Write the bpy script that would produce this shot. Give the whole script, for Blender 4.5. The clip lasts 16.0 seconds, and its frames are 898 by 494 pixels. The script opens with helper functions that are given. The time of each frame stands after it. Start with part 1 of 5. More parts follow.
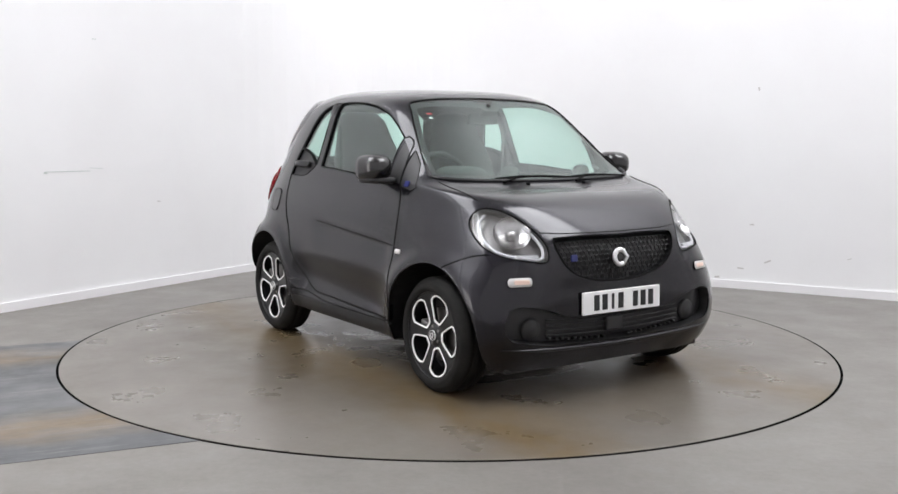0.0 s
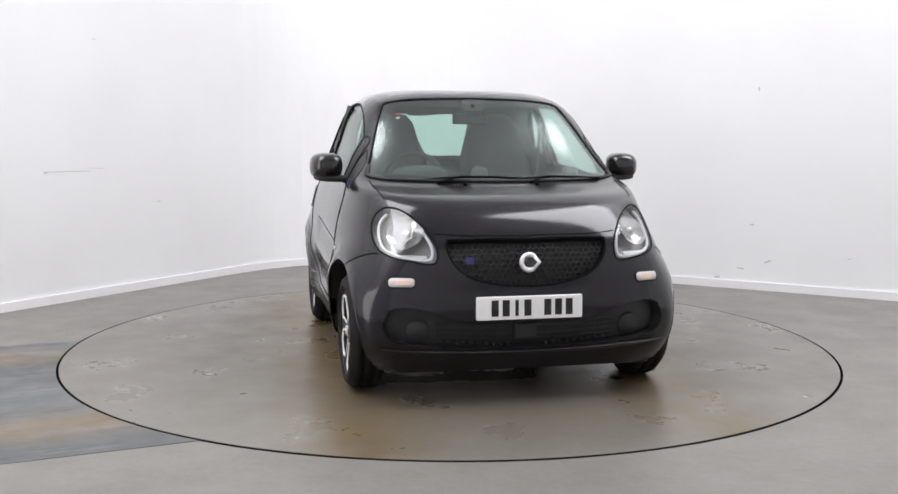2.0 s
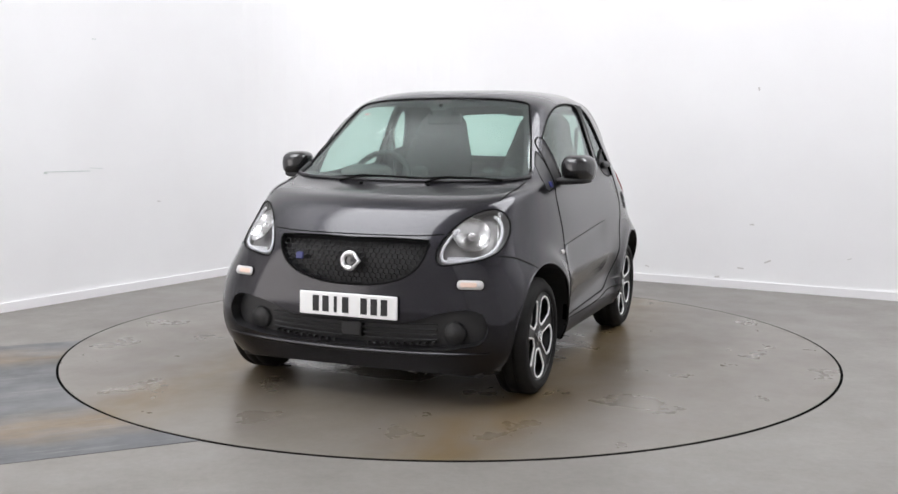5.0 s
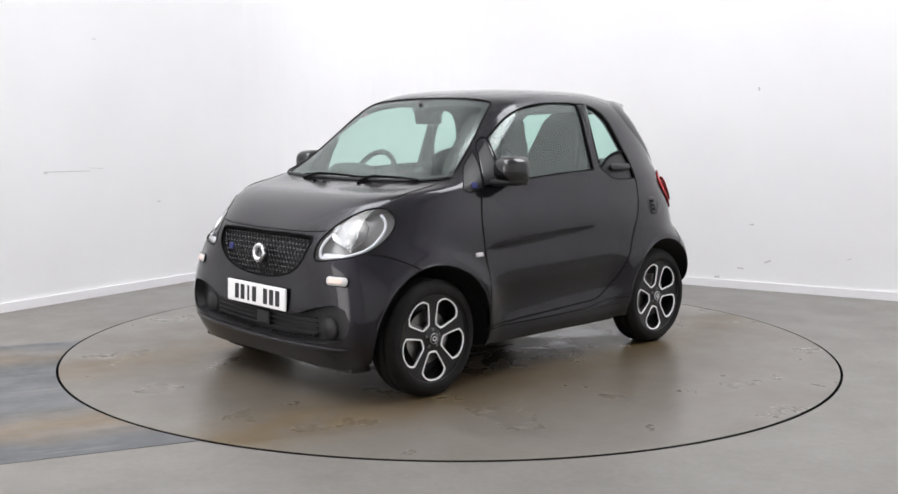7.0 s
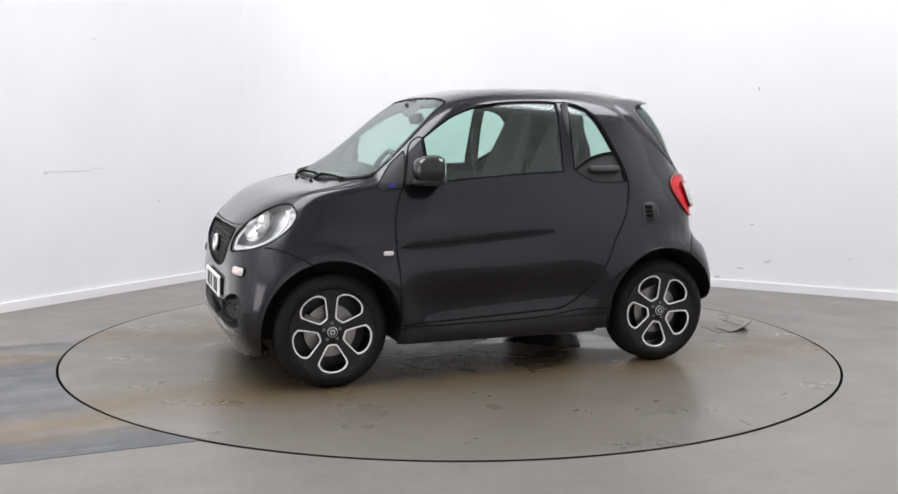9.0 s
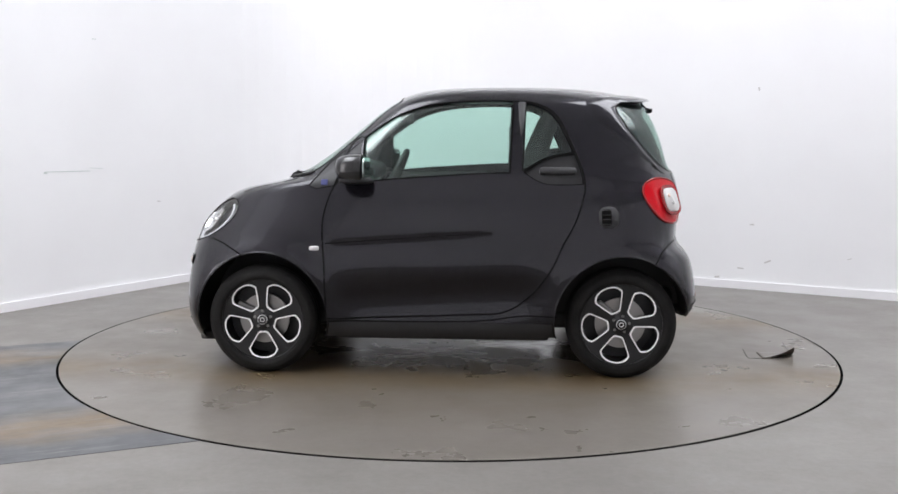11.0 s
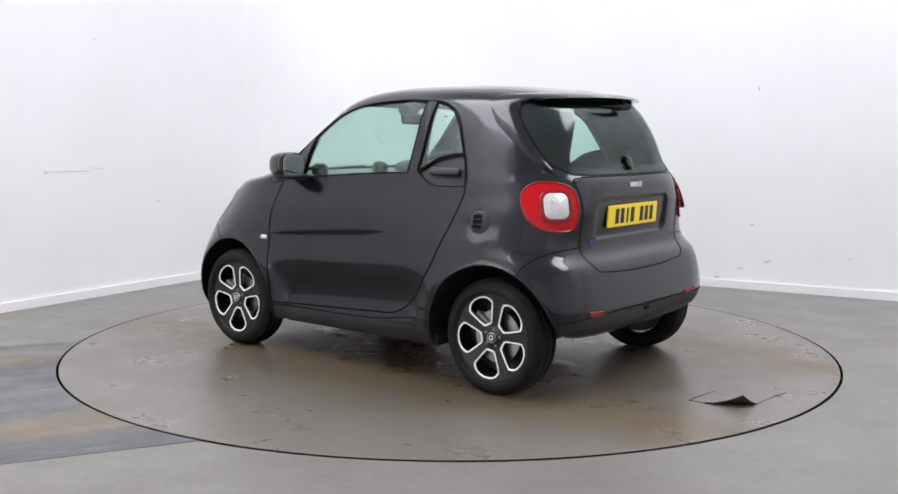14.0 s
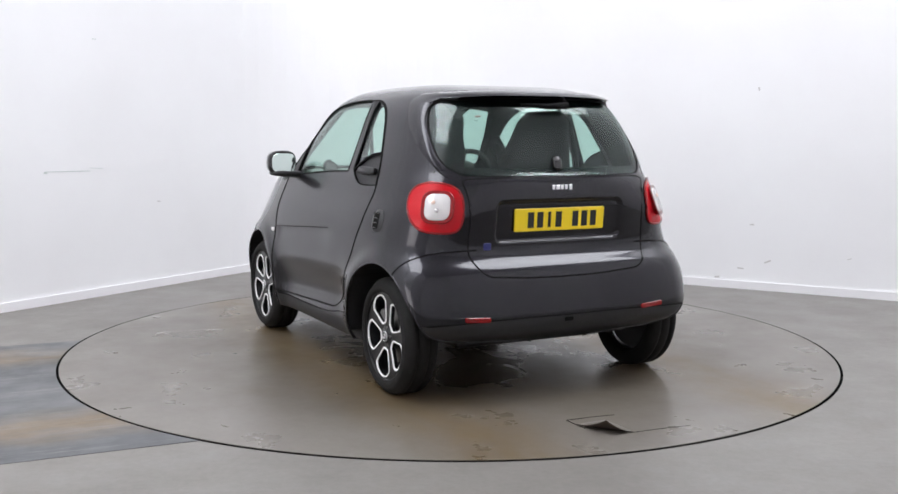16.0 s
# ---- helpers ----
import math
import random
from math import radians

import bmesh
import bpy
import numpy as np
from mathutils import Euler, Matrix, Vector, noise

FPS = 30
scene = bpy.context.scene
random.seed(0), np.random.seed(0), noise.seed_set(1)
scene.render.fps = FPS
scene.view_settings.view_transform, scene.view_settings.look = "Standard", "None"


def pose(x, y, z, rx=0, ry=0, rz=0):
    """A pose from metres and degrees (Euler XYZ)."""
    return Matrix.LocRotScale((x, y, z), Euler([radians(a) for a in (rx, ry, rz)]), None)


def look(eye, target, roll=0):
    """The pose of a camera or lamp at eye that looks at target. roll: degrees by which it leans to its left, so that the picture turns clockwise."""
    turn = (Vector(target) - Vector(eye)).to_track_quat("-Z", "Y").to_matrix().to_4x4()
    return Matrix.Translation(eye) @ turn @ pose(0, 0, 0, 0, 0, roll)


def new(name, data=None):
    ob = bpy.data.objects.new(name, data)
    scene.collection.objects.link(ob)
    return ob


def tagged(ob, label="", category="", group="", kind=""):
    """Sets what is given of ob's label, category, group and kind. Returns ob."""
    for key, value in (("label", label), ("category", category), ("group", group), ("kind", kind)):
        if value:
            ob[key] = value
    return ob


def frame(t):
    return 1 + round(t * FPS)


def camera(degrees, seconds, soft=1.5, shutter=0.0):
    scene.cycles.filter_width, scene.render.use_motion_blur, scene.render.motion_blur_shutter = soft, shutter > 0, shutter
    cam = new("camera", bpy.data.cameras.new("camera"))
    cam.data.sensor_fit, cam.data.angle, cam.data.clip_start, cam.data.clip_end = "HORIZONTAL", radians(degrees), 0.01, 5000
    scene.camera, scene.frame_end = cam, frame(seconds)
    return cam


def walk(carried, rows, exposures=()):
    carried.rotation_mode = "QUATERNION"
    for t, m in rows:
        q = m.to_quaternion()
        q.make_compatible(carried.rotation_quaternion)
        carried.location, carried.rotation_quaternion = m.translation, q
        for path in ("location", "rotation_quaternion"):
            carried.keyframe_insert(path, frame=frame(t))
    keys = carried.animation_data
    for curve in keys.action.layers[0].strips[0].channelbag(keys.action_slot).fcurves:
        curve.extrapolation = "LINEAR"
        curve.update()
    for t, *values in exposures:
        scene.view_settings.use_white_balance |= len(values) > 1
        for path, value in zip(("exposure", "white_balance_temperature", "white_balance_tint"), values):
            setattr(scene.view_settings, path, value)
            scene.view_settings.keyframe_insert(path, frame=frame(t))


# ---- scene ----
# ---------- camera ----------
cam = camera(48.14, 16.0)
EYE = Vector((0, -6.022, 1.278))
TILT, PAN = radians(6.571), radians(-0.057)
AIM = Vector((math.sin(PAN) * math.cos(TILT), math.cos(PAN) * math.cos(TILT), -math.sin(TILT)))
SIGHT = look(EYE, EYE + AIM, 0.296)
walk(cam, [(0, SIGHT), (16, SIGHT)], [(0, 0.0, 6520, 12), (8, 0.0, 6500, 12), (12, 0.0, 6360, 13), (16, 0.0, 6340, 13)])

# heading of the turntable: it starts slowly, then turns at a steady rate
TURN = [(0.0, -55.6), (0.5, -59.45), (1.0, -65.2), (1.5, -71.05), (2.0, -77.0)]
TURN += [(0.5 * i, -77.0 - 11.79 * (0.5 * i - 2.0)) for i in range(5, 33)]
OFF_X, OFF_Y = 0.002, 0.060
TABLE_R = 2.231

# ---------- light ----------
world = bpy.data.worlds.new("world")
scene.world = world
world.use_nodes = True
world.node_tree.nodes["Background"].inputs[0].default_value = (0.9, 0.95, 1, 1)
world.node_tree.nodes["Background"].inputs[1].default_value = 0.05
ROOM_H = 6.6


def ceiling_lamp(x, y, sx, sy, watts, rz=0.0):
    lamp = bpy.data.lights.new("studio_light", "AREA")
    lamp.shape, lamp.size, lamp.size_y, lamp.energy = "RECTANGLE", sx, sy, watts
    lamp.color = (0.955, 0.98, 1.0)
    ob = new("studio_light", lamp)
    ob.matrix_world = pose(x, y, ROOM_H - 0.12, 0, 0, rz)
    return ob


# two lamp banks along the white walls
ceiling_lamp(-3.15, -1.90, 2.6, 5.8, 375, -31.3)
ceiling_lamp(4.15, -0.54, 2.6, 4.6, 340, 61.0)


def doorway_daylight():
    """Daylight through the open entrance at the end of the driving lane."""
    lamp = bpy.data.lights.new("entrance_daylight", "AREA")
    lamp.shape, lamp.size, lamp.size_y, lamp.energy = "RECTANGLE", 1.9, 2.4, 46
    lamp.color = (1.0, 0.96, 0.94)
    ob = new("entrance_daylight", lamp)
    ob.matrix_world = look((-4.72, -3.84, 1.30), (-3.95, -2.89, 1.30))


doorway_daylight()


# ---------- materials ----------
def mat(name, base, rough=0.5, metal=0.0, **more):
    m = bpy.data.materials.new(name)
    m.use_nodes = True
    b = m.node_tree.nodes["Principled BSDF"]
    b.inputs["Base Color"].default_value = (*base, 1)
    b.inputs["Roughness"].default_value = rough
    b.inputs["Metallic"].default_value = metal
    for key, value in more.items():
        b.inputs[key.replace("_", " ")].default_value = value
    return m


class Net:
    """Short hand for node wiring."""

    def __init__(self, m):
        self.m, self.t = m, m.node_tree
        self.b = self.t.nodes["Principled BSDF"]

    def node(self, kind):
        return self.t.nodes.new(kind)

    def link(self, a, b):
        self.t.links.new(a, b)

    def coords(self, which="Object"):
        return self.node("ShaderNodeTexCoord").outputs[which]

    def noise(self, scale, detail=4, rough=0.55, vec=None, stretch=None, distortion=0.0):
        n = self.node("ShaderNodeTexNoise")
        n.inputs["Scale"].default_value, n.inputs["Detail"].default_value = scale, detail
        n.inputs["Roughness"].default_value, n.inputs["Distortion"].default_value = rough, distortion
        vec = vec or self.coords()
        if stretch:
            mp = self.node("ShaderNodeMapping")
            mp.inputs["Scale"].default_value = stretch
            self.link(vec, mp.inputs[0])
            vec = mp.outputs[0]
        self.link(vec, n.inputs["Vector"])
        return n.outputs["Fac"]

    def ramp(self, fac, *stops):
        r = self.node("ShaderNodeValToRGB")
        el = r.color_ramp.elements
        while len(el) < len(stops):
            el.new(0.5)
        for e, (pos, col) in zip(el, stops):
            e.position = pos
            e.color = (*col, 1) if isinstance(col, tuple) else (col, col, col, 1)
        self.link(fac, r.inputs[0])
        return r.outputs["Color"]

    def mix(self, fac, a, b, blend="MIX"):
        n = self.node("ShaderNodeMix")
        n.data_type, n.blend_type = "RGBA", blend
        for sock, v in ((n.inputs[0], fac), (n.inputs[6], a), (n.inputs[7], b)):
            if isinstance(v, (int, float)):
                sock.default_value = v
            elif isinstance(v, tuple):
                sock.default_value = (*v, 1)
            else:
                self.link(v, sock)
        return n.outputs[2]

    def math(self, op, a, b=0.0, c=0.0):
        n = self.node("ShaderNodeMath")
        n.operation = op
        for sock, v in zip(n.inputs, (a, b, c)):
            if isinstance(v, (int, float)):
                sock.default_value = v
            else:
                self.link(v, sock)
        return n.outputs[0]

    def bump(self, height, strength, distance=0.01):
        n = self.node("ShaderNodeBump")
        n.inputs["Strength"].default_value, n.inputs["Distance"].default_value = strength, distance
        self.link(height, n.inputs["Height"])
        self.link(n.outputs[0], self.b.inputs["Normal"])

    def base(self, col):
        self.link(col, self.b.inputs["Base Color"])

    def rough(self, val):
        self.link(val, self.b.inputs["Roughness"])


def wall_material():
    m = mat("white_wall_paint", (0.82, 0.82, 0.83), 0.6)
    n = Net(m)
    big = n.noise(0.9, 5)
    col = n.ramp(big, (0.3, (0.83, 0.825, 0.83)), (0.7, (0.87, 0.87, 0.875)))
    scuff = n.ramp(n.noise(2.2, 8, 0.7, stretch=(1, 1, 5)), (0.69, 0.0), (0.78, 0.25))
    n.base(n.mix(scuff, col, (0.70, 0.69, 0.70)))
    n.bump(n.noise(60, 3), 0.06, 0.004)
    return m


def floor_material():
    m = mat("grey_studio_floor", (0.3, 0.29, 0.28), 0.4)
    n = Net(m)
    col = n.ramp(n.noise(1.3, 6), (0.3, (0.156, 0.145, 0.132)), (0.7, (0.192, 0.180, 0.165)))
    grit = n.ramp(n.noise(28, 6, 0.75), (0.35, 0.90), (0.65, 1.05))
    col = n.mix(1.0, col, grit, "MULTIPLY")
    specks = n.ramp(n.noise(9, 3, 0.6), (0.74, 0.0), (0.77, 0.6))
    n.base(n.mix(specks, col, (0.10, 0.095, 0.09)))
    n.rough(n.ramp(n.noise(3, 5), (0.3, 0.38), (0.7, 0.52)))
    n.bump(n.noise(45, 4), 0.10, 0.003)
    return m


M_WALL, M_FLOOR = wall_material(), floor_material()
M_SKIRT = mat("white_gloss_skirting", (0.84, 0.83, 0.84), 0.35)
M_BACKWALL = mat("white_back_wall_paint", (0.84, 0.83, 0.84), 0.7)
M_CEIL = mat("white_ceiling_paint", (0.80, 0.80, 0.81), 0.8)


# ---------- mesh helpers ----------
def mesh_object(name, bm, material, smooth=False):
    me = bpy.data.meshes.new(name)
    bm.to_mesh(me)
    bm.free()
    if material:
        me.materials.append(material)
    if smooth:
        for p in me.polygons:
            p.use_smooth = True
    return new(name, me)


def part(name, bm, material, parent, label="", smooth=False):
    ob = mesh_object(name, bm, material, smooth)
    ob.parent = parent
    if label:
        tagged(ob, label)
    return ob


def box(sx, sy, sz, m=None, bevel=0.0, seg=2):
    bm = bmesh.new()
    bmesh.ops.create_cube(bm, size=1, matrix=Matrix.Diagonal((sx, sy, sz, 1)))
    if bevel:
        bmesh.ops.bevel(bm, geom=bm.edges[:], offset=bevel, segments=seg, affect="EDGES", profile=0.5)
    if m is not None:
        bm.transform(m)
    return bm


def join(*bms):
    out = bmesh.new()
    for b in bms:
        me = bpy.data.meshes.new("tmp")
        b.to_mesh(me)
        b.free()
        out.from_mesh(me)
        bpy.data.meshes.remove(me)
    return out


def lathe(profile, seg=48, axis="Y", closed=False):
    """Revolve (radius, along) pairs about an axis; a closed profile makes a ring, an open one is capped where it ends near the axis."""
    bm = bmesh.new()
    rows = []
    for r, a in profile:
        ring = []
        for i in range(seg):
            t = 2 * math.pi * i / seg
            p = (r * math.cos(t), a, r * math.sin(t)) if axis == "Y" else (r * math.cos(t), r * math.sin(t), a)
            ring.append(bm.verts.new(p))
        rows.append(ring)
    for r0, r1 in zip(rows, rows[1:] + ([rows[0]] if closed else [])):
        for i in range(seg):
            j = (i + 1) % seg
            bm.faces.new((r0[i], r0[j], r1[j], r1[i]))
    if not closed:
        for (r, _), end in ((profile[0], rows[0]), (profile[-1], rows[-1])):
            if r < 0.0011 or axis == "Z" and r > 2:
                bm.faces.new(end)
    bmesh.ops.remove_doubles(bm, verts=bm.verts[:], dist=1e-6)
    bmesh.ops.recalc_face_normals(bm, faces=bm.faces[:])
    return bm


def tube(points, radius, seg=8, closed=False):
    """A round rod along points; radius a number or one per point."""
    bm = bmesh.new()
    pts = [Vector(p) for p in points]
    k = len(pts)
    rad = radius if isinstance(radius, (list, tuple)) else [radius] * k
    rows = []
    up = Vector((0, 0, 1))
    for i, p in enumerate(pts):
        a = pts[(i - 1) % k] if closed or i else p
        b = pts[(i + 1) % k] if closed or i < k - 1 else p
        d = (b - a).normalized()
        side = d.cross(up)
        if side.length < 0.1:
            side = d.cross(Vector((1, 0, 0)))
        side.normalize()
        nrm = side.cross(d)
        rows.append([bm.verts.new(p + rad[i] * (math.cos(2 * math.pi * j / seg) * side + math.sin(2 * math.pi * j / seg) * nrm)) for j in range(seg)])
    pairs = list(zip(rows, rows[1:])) + ([(rows[-1], rows[0])] if closed else [])
    for r0, r1 in pairs:
        for j in range(seg):
            q = (j + 1) % seg
            bm.faces.new((r0[j], r0[q], r1[q], r1[j]))
    if not closed:
        bm.faces.new(rows[0])
        bm.faces.new(rows[-1])
    bmesh.ops.recalc_face_normals(bm, faces=bm.faces[:])
    return bm


def extrude_line(line, height, thick, closed=False, z=0.0):
    """A standing strip along a plan polyline, thickened to its left."""
    bm = bmesh.new()
    pts = [Vector((*p, 0)) for p in line]
    rows = []
    for i, p in enumerate(pts):
        a, b = pts[max(i - 1, 0)], pts[min(i + 1, len(pts) - 1)]
        d = (b - a).normalized()
        left = Vector((-d.y, d.x, 0))
        q = p + left * thick
        rows.append([bm.verts.new((v.x, v.y, h)) for v, h in ((p, z), (q, z), (q, z + height), (p, z + height))])
    for r0, r1 in zip(rows, rows[1:]):
        for j in range(4):
            bm.faces.new((r0[j], r0[(j + 1) % 4], r1[(j + 1) % 4], r1[j]))
    bm.faces.new(rows[0])
    bm.faces.new(rows[-1])
    bmesh.ops.recalc_face_normals(bm, faces=bm.faces[:])
    return bm


# ---------- the studio ----------
CORNER = Vector((-1.16, 4.157))
DIR_L = Vector((-1.49, -2.45)).normalized()
DIR_R = Vector((2.0, -1.11)).normalized()


def studio():
    # the two white walls meet in a rounded corner
    bend = 1.5
    line = [Vector((-3.90, -4.60)), CORNER + DIR_L * 8.6]
    p0, p2 = CORNER + DIR_L * bend, CORNER + DIR_R * bend
    for i in range(17):
        t = i / 16
        line.append(p0 * (1 - t) ** 2 + CORNER * 2 * t * (1 - t) + p2 * t * t)
    line.append(CORNER + DIR_R * 10.0)
    wall = mesh_object("wall_north", extrude_line(line, ROOM_H, 0.15), M_WALL)
    tagged(wall, "white painted studio wall with a rounded corner, lightly scuffed", "wall", kind="structure")
    inner = line
    board = []
    for i, p in enumerate(inner):
        a, b = inner[max(i - 1, 0)], inner[min(i + 1, len(inner) - 1)]
        d = (b - a).normalized()
        board.append(p - Vector((-d.y, d.x)) * 0.014)
    base = mesh_object("baseboard", extrude_line(board, 0.066, 0.0135), M_SKIRT)
    tagged(base, "white painted skirting board along the studio wall", "skirting board", kind="structure")
    # plain walls that close the room behind the camera
    a, b = line[0], line[-1]
    back = mesh_object("wall_south", extrude_line([b, Vector((7.5, -4.4)), Vector((4.0, -7.6)), Vector((-2.5, -7.6)), a], ROOM_H, 0.15), M_BACKWALL)
    tagged(back, "plain white painted wall closing the studio", "wall", kind="structure")
    bm = bmesh.new()
    bmesh.ops.create_grid(bm, x_segments=1, y_segments=1, size=22)
    floor = mesh_object("floor", bm, M_FLOOR)
    floor.location.z = 0.0
    tagged(floor, "worn grey vinyl studio floor with fine scratches", "floor", kind="structure")
    ceil = mesh_object("ceiling", box(44, 44, 0.1, pose(0, 0, ROOM_H + 0.05)), M_CEIL)
    tagged(ceil, "plain white studio ceiling", "ceiling", kind="structure")

    # worn driving lane that leads to the turntable
    along = Vector((0.912, 0.411))
    across = Vector((-0.411, 0.912))
    mid = along * -4.0 + across * -0.2375
    lane = mesh_object("floor_lane", box(6.0, 2.295, 0.004, None), lane_material())
    lane.matrix_world = pose(mid.x, mid.y, 0.0, 0, 0, math.degrees(math.atan2(0.411, 0.912)))
    tagged(lane, "worn blue-grey floor lane with brown tyre tracks", "floor", kind="structure")
    # scuffs on the wall
    pale, dark = mat("pale_scuff", (0.60, 0.64, 0.62), 0.7), mat("dark_scuff", (0.58, 0.56, 0.55), 0.7)
    for way, u, z, w, h, tilt, m in ((DIR_L, 3.21, 0.968, 0.40, 0.006, 0.5, pale), (DIR_L, 3.40, 0.962, 0.03, 0.012, 0, pale), (DIR_L, 2.34, 0.699, 0.03, 0.008, 8, dark), (DIR_L, 2.93, 1.952, 0.04, 0.006, 0, pale), (DIR_L, 2.95, 0.985, 0.12, 0.004, 4, pale), (DIR_R, 4.158, 1.628, 0.014, 0.026, 10, dark), (DIR_R, 4.142, 0.534, 0.035, 0.010, 0, dark), (DIR_R, 4.064, 0.170, 0.05, 0.010, -4, dark), (DIR_R, 4.277, 0.237, 0.055, 0.012, 24, dark), (DIR_R, 3.874, 0.085, 0.04, 0.016, 5, dark), (DIR_R, 3.271, 0.133, 0.035, 0.008, -12, dark), (DIR_R, 4.9, 0.30, 0.03, 0.006, 20, dark)):
        p = CORNER + way * u
        side = Vector((way.y, -way.x)) * (-1 if way is DIR_L else 1)
        p = p + side * 0.001
        mark = part("wall_scuff", box(w, 0.003, h, pose(p.x, p.y, z, 0, 0, math.degrees(math.atan2(way.y, way.x))) @ pose(0, 0, 0, 0, -tilt, 0)), m, wall)


def lane_material():
    m = mat("worn_lane_floor", (0.12, 0.12, 0.12), 0.4)
    n = Net(m)
    xyz = n.node("ShaderNodeSeparateXYZ")
    n.link(n.coords(), xyz.inputs[0])
    y = n.math("ADD", xyz.outputs[1], n.math("MULTIPLY", n.math("SUBTRACT", n.noise(1.6, 6, 0.7, stretch=(0.6, 1, 1)), 0.5), 0.55))
    near = n.math("MINIMUM", n.math("ABSOLUTE", n.math("SUBTRACT", y, 0.77)), n.math("ABSOLUTE", n.math("ADD", y, 0.70)))
    track = n.math("MULTIPLY", n.ramp(near, (0.10, 1.0), (0.29, 0.0)), n.ramp(n.noise(2.6, 7, 0.75, stretch=(0.5, 1.5, 1)), (0.36, 0.25), (0.56, 1.0)))
    grey = n.ramp(n.noise(2.2, 7, 0.7, stretch=(0.35, 1.6, 1)), (0.32, (0.050, 0.053, 0.060)), (0.70, (0.120, 0.122, 0.126)))
    brown = n.ramp(n.noise(3.2, 7, 0.75, stretch=(0.4, 1.6, 1)), (0.3, (0.100, 0.070, 0.040)), (0.7, (0.205, 0.155, 0.100)))
    col = n.mix(track, grey, brown)
    scrape = n.ramp(n.noise(7, 6, 0.8, stretch=(0.12, 1.6, 1)), (0.56, 0.0), (0.68, 0.65))
    n.base(n.mix(scrape, col, (0.22, 0.215, 0.205)))
    n.rough(n.ramp(n.noise(4, 5), (0.3, 0.30), (0.7, 0.5)))
    n.bump(n.noise(40, 4), 0.12, 0.003)
    return m


studio()


# ---------- the turntable ----------
def table_material():
    m = mat("grey_turntable_vinyl", (0.3, 0.29, 0.28), 0.4)
    n = Net(m)
    xyz = n.node("ShaderNodeSeparateXYZ")
    n.link(n.coords(), xyz.inputs[0])
    x, y = xyz.outputs[0], xyz.outputs[1]
    col = n.ramp(n.noise(1.1, 6), (0.3, (0.146, 0.132, 0.115)), (0.7, (0.176, 0.161, 0.143)))
    grit = n.ramp(n.noise(26, 6, 0.75), (0.35, 0.92), (0.65, 1.05))
    col = n.mix(1.0, col, grit, "MULTIPLY")
    # brown tyre tracks along both wheel lines, streaked
    wave = n.math("MULTIPLY", n.math("SUBTRACT", n.noise(1.3, 5, 0.65), 0.5), 0.8)
    off = n.math("ABSOLUTE", n.math("SUBTRACT", n.math("ABSOLUTE", n.math("ADD", y, n.math("MULTIPLY", wave, 0.4))), 0.80))
    band = n.ramp(off, (0.05, 1.0), (0.42, 0.0))
    blot = n.ramp(n.noise(2.0, 7, 0.72, stretch=(0.7, 1.5, 1), distortion=0.4), (0.32, 0.22), (0.60, 1.0))
    stain = n.math("MULTIPLY", n.math("MULTIPLY", band, blot), 0.85)
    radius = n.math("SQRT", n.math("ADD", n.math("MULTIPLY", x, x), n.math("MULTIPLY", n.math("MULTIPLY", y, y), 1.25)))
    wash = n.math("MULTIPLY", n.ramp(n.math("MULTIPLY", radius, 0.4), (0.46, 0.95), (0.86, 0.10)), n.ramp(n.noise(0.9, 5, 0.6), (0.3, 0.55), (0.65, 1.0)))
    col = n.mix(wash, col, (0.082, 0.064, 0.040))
    col = n.mix(stain, col, (0.115, 0.078, 0.034))
    marks = n.ramp(n.noise(5.5, 7, 0.75, stretch=(0.45, 1.5, 1), distortion=0.8), (0.58, 0.0), (0.76, 0.6))
    col = n.mix(n.math("MULTIPLY", n.math("MULTIPLY", marks, n.ramp(n.math("MULTIPLY", radius, 0.4), (0.52, 1.0), (0.66, 0.0))), n.math("MULTIPLY", band, 0.85)), col, (0.045, 0.036, 0.022))
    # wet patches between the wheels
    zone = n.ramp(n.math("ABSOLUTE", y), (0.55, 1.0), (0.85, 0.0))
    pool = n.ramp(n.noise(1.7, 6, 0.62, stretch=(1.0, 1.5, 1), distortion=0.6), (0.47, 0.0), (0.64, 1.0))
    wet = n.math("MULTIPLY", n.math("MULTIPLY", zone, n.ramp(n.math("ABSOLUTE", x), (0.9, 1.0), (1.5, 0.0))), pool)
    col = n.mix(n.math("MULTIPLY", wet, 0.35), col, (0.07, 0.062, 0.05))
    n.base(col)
    dry = n.ramp(n.noise(2.6, 5), (0.3, 0.24), (0.7, 0.40))
    n.rough(n.mix(wet, dry, (0.045, 0.045, 0.045)))
    n.bump(n.noise(45, 2), 0.02, 0.001)
    return m


M_TABLE = table_material()
M_GAP = mat("black_gap", (0.004, 0.004, 0.004), 0.9, Specular_IOR_Level=0.0)


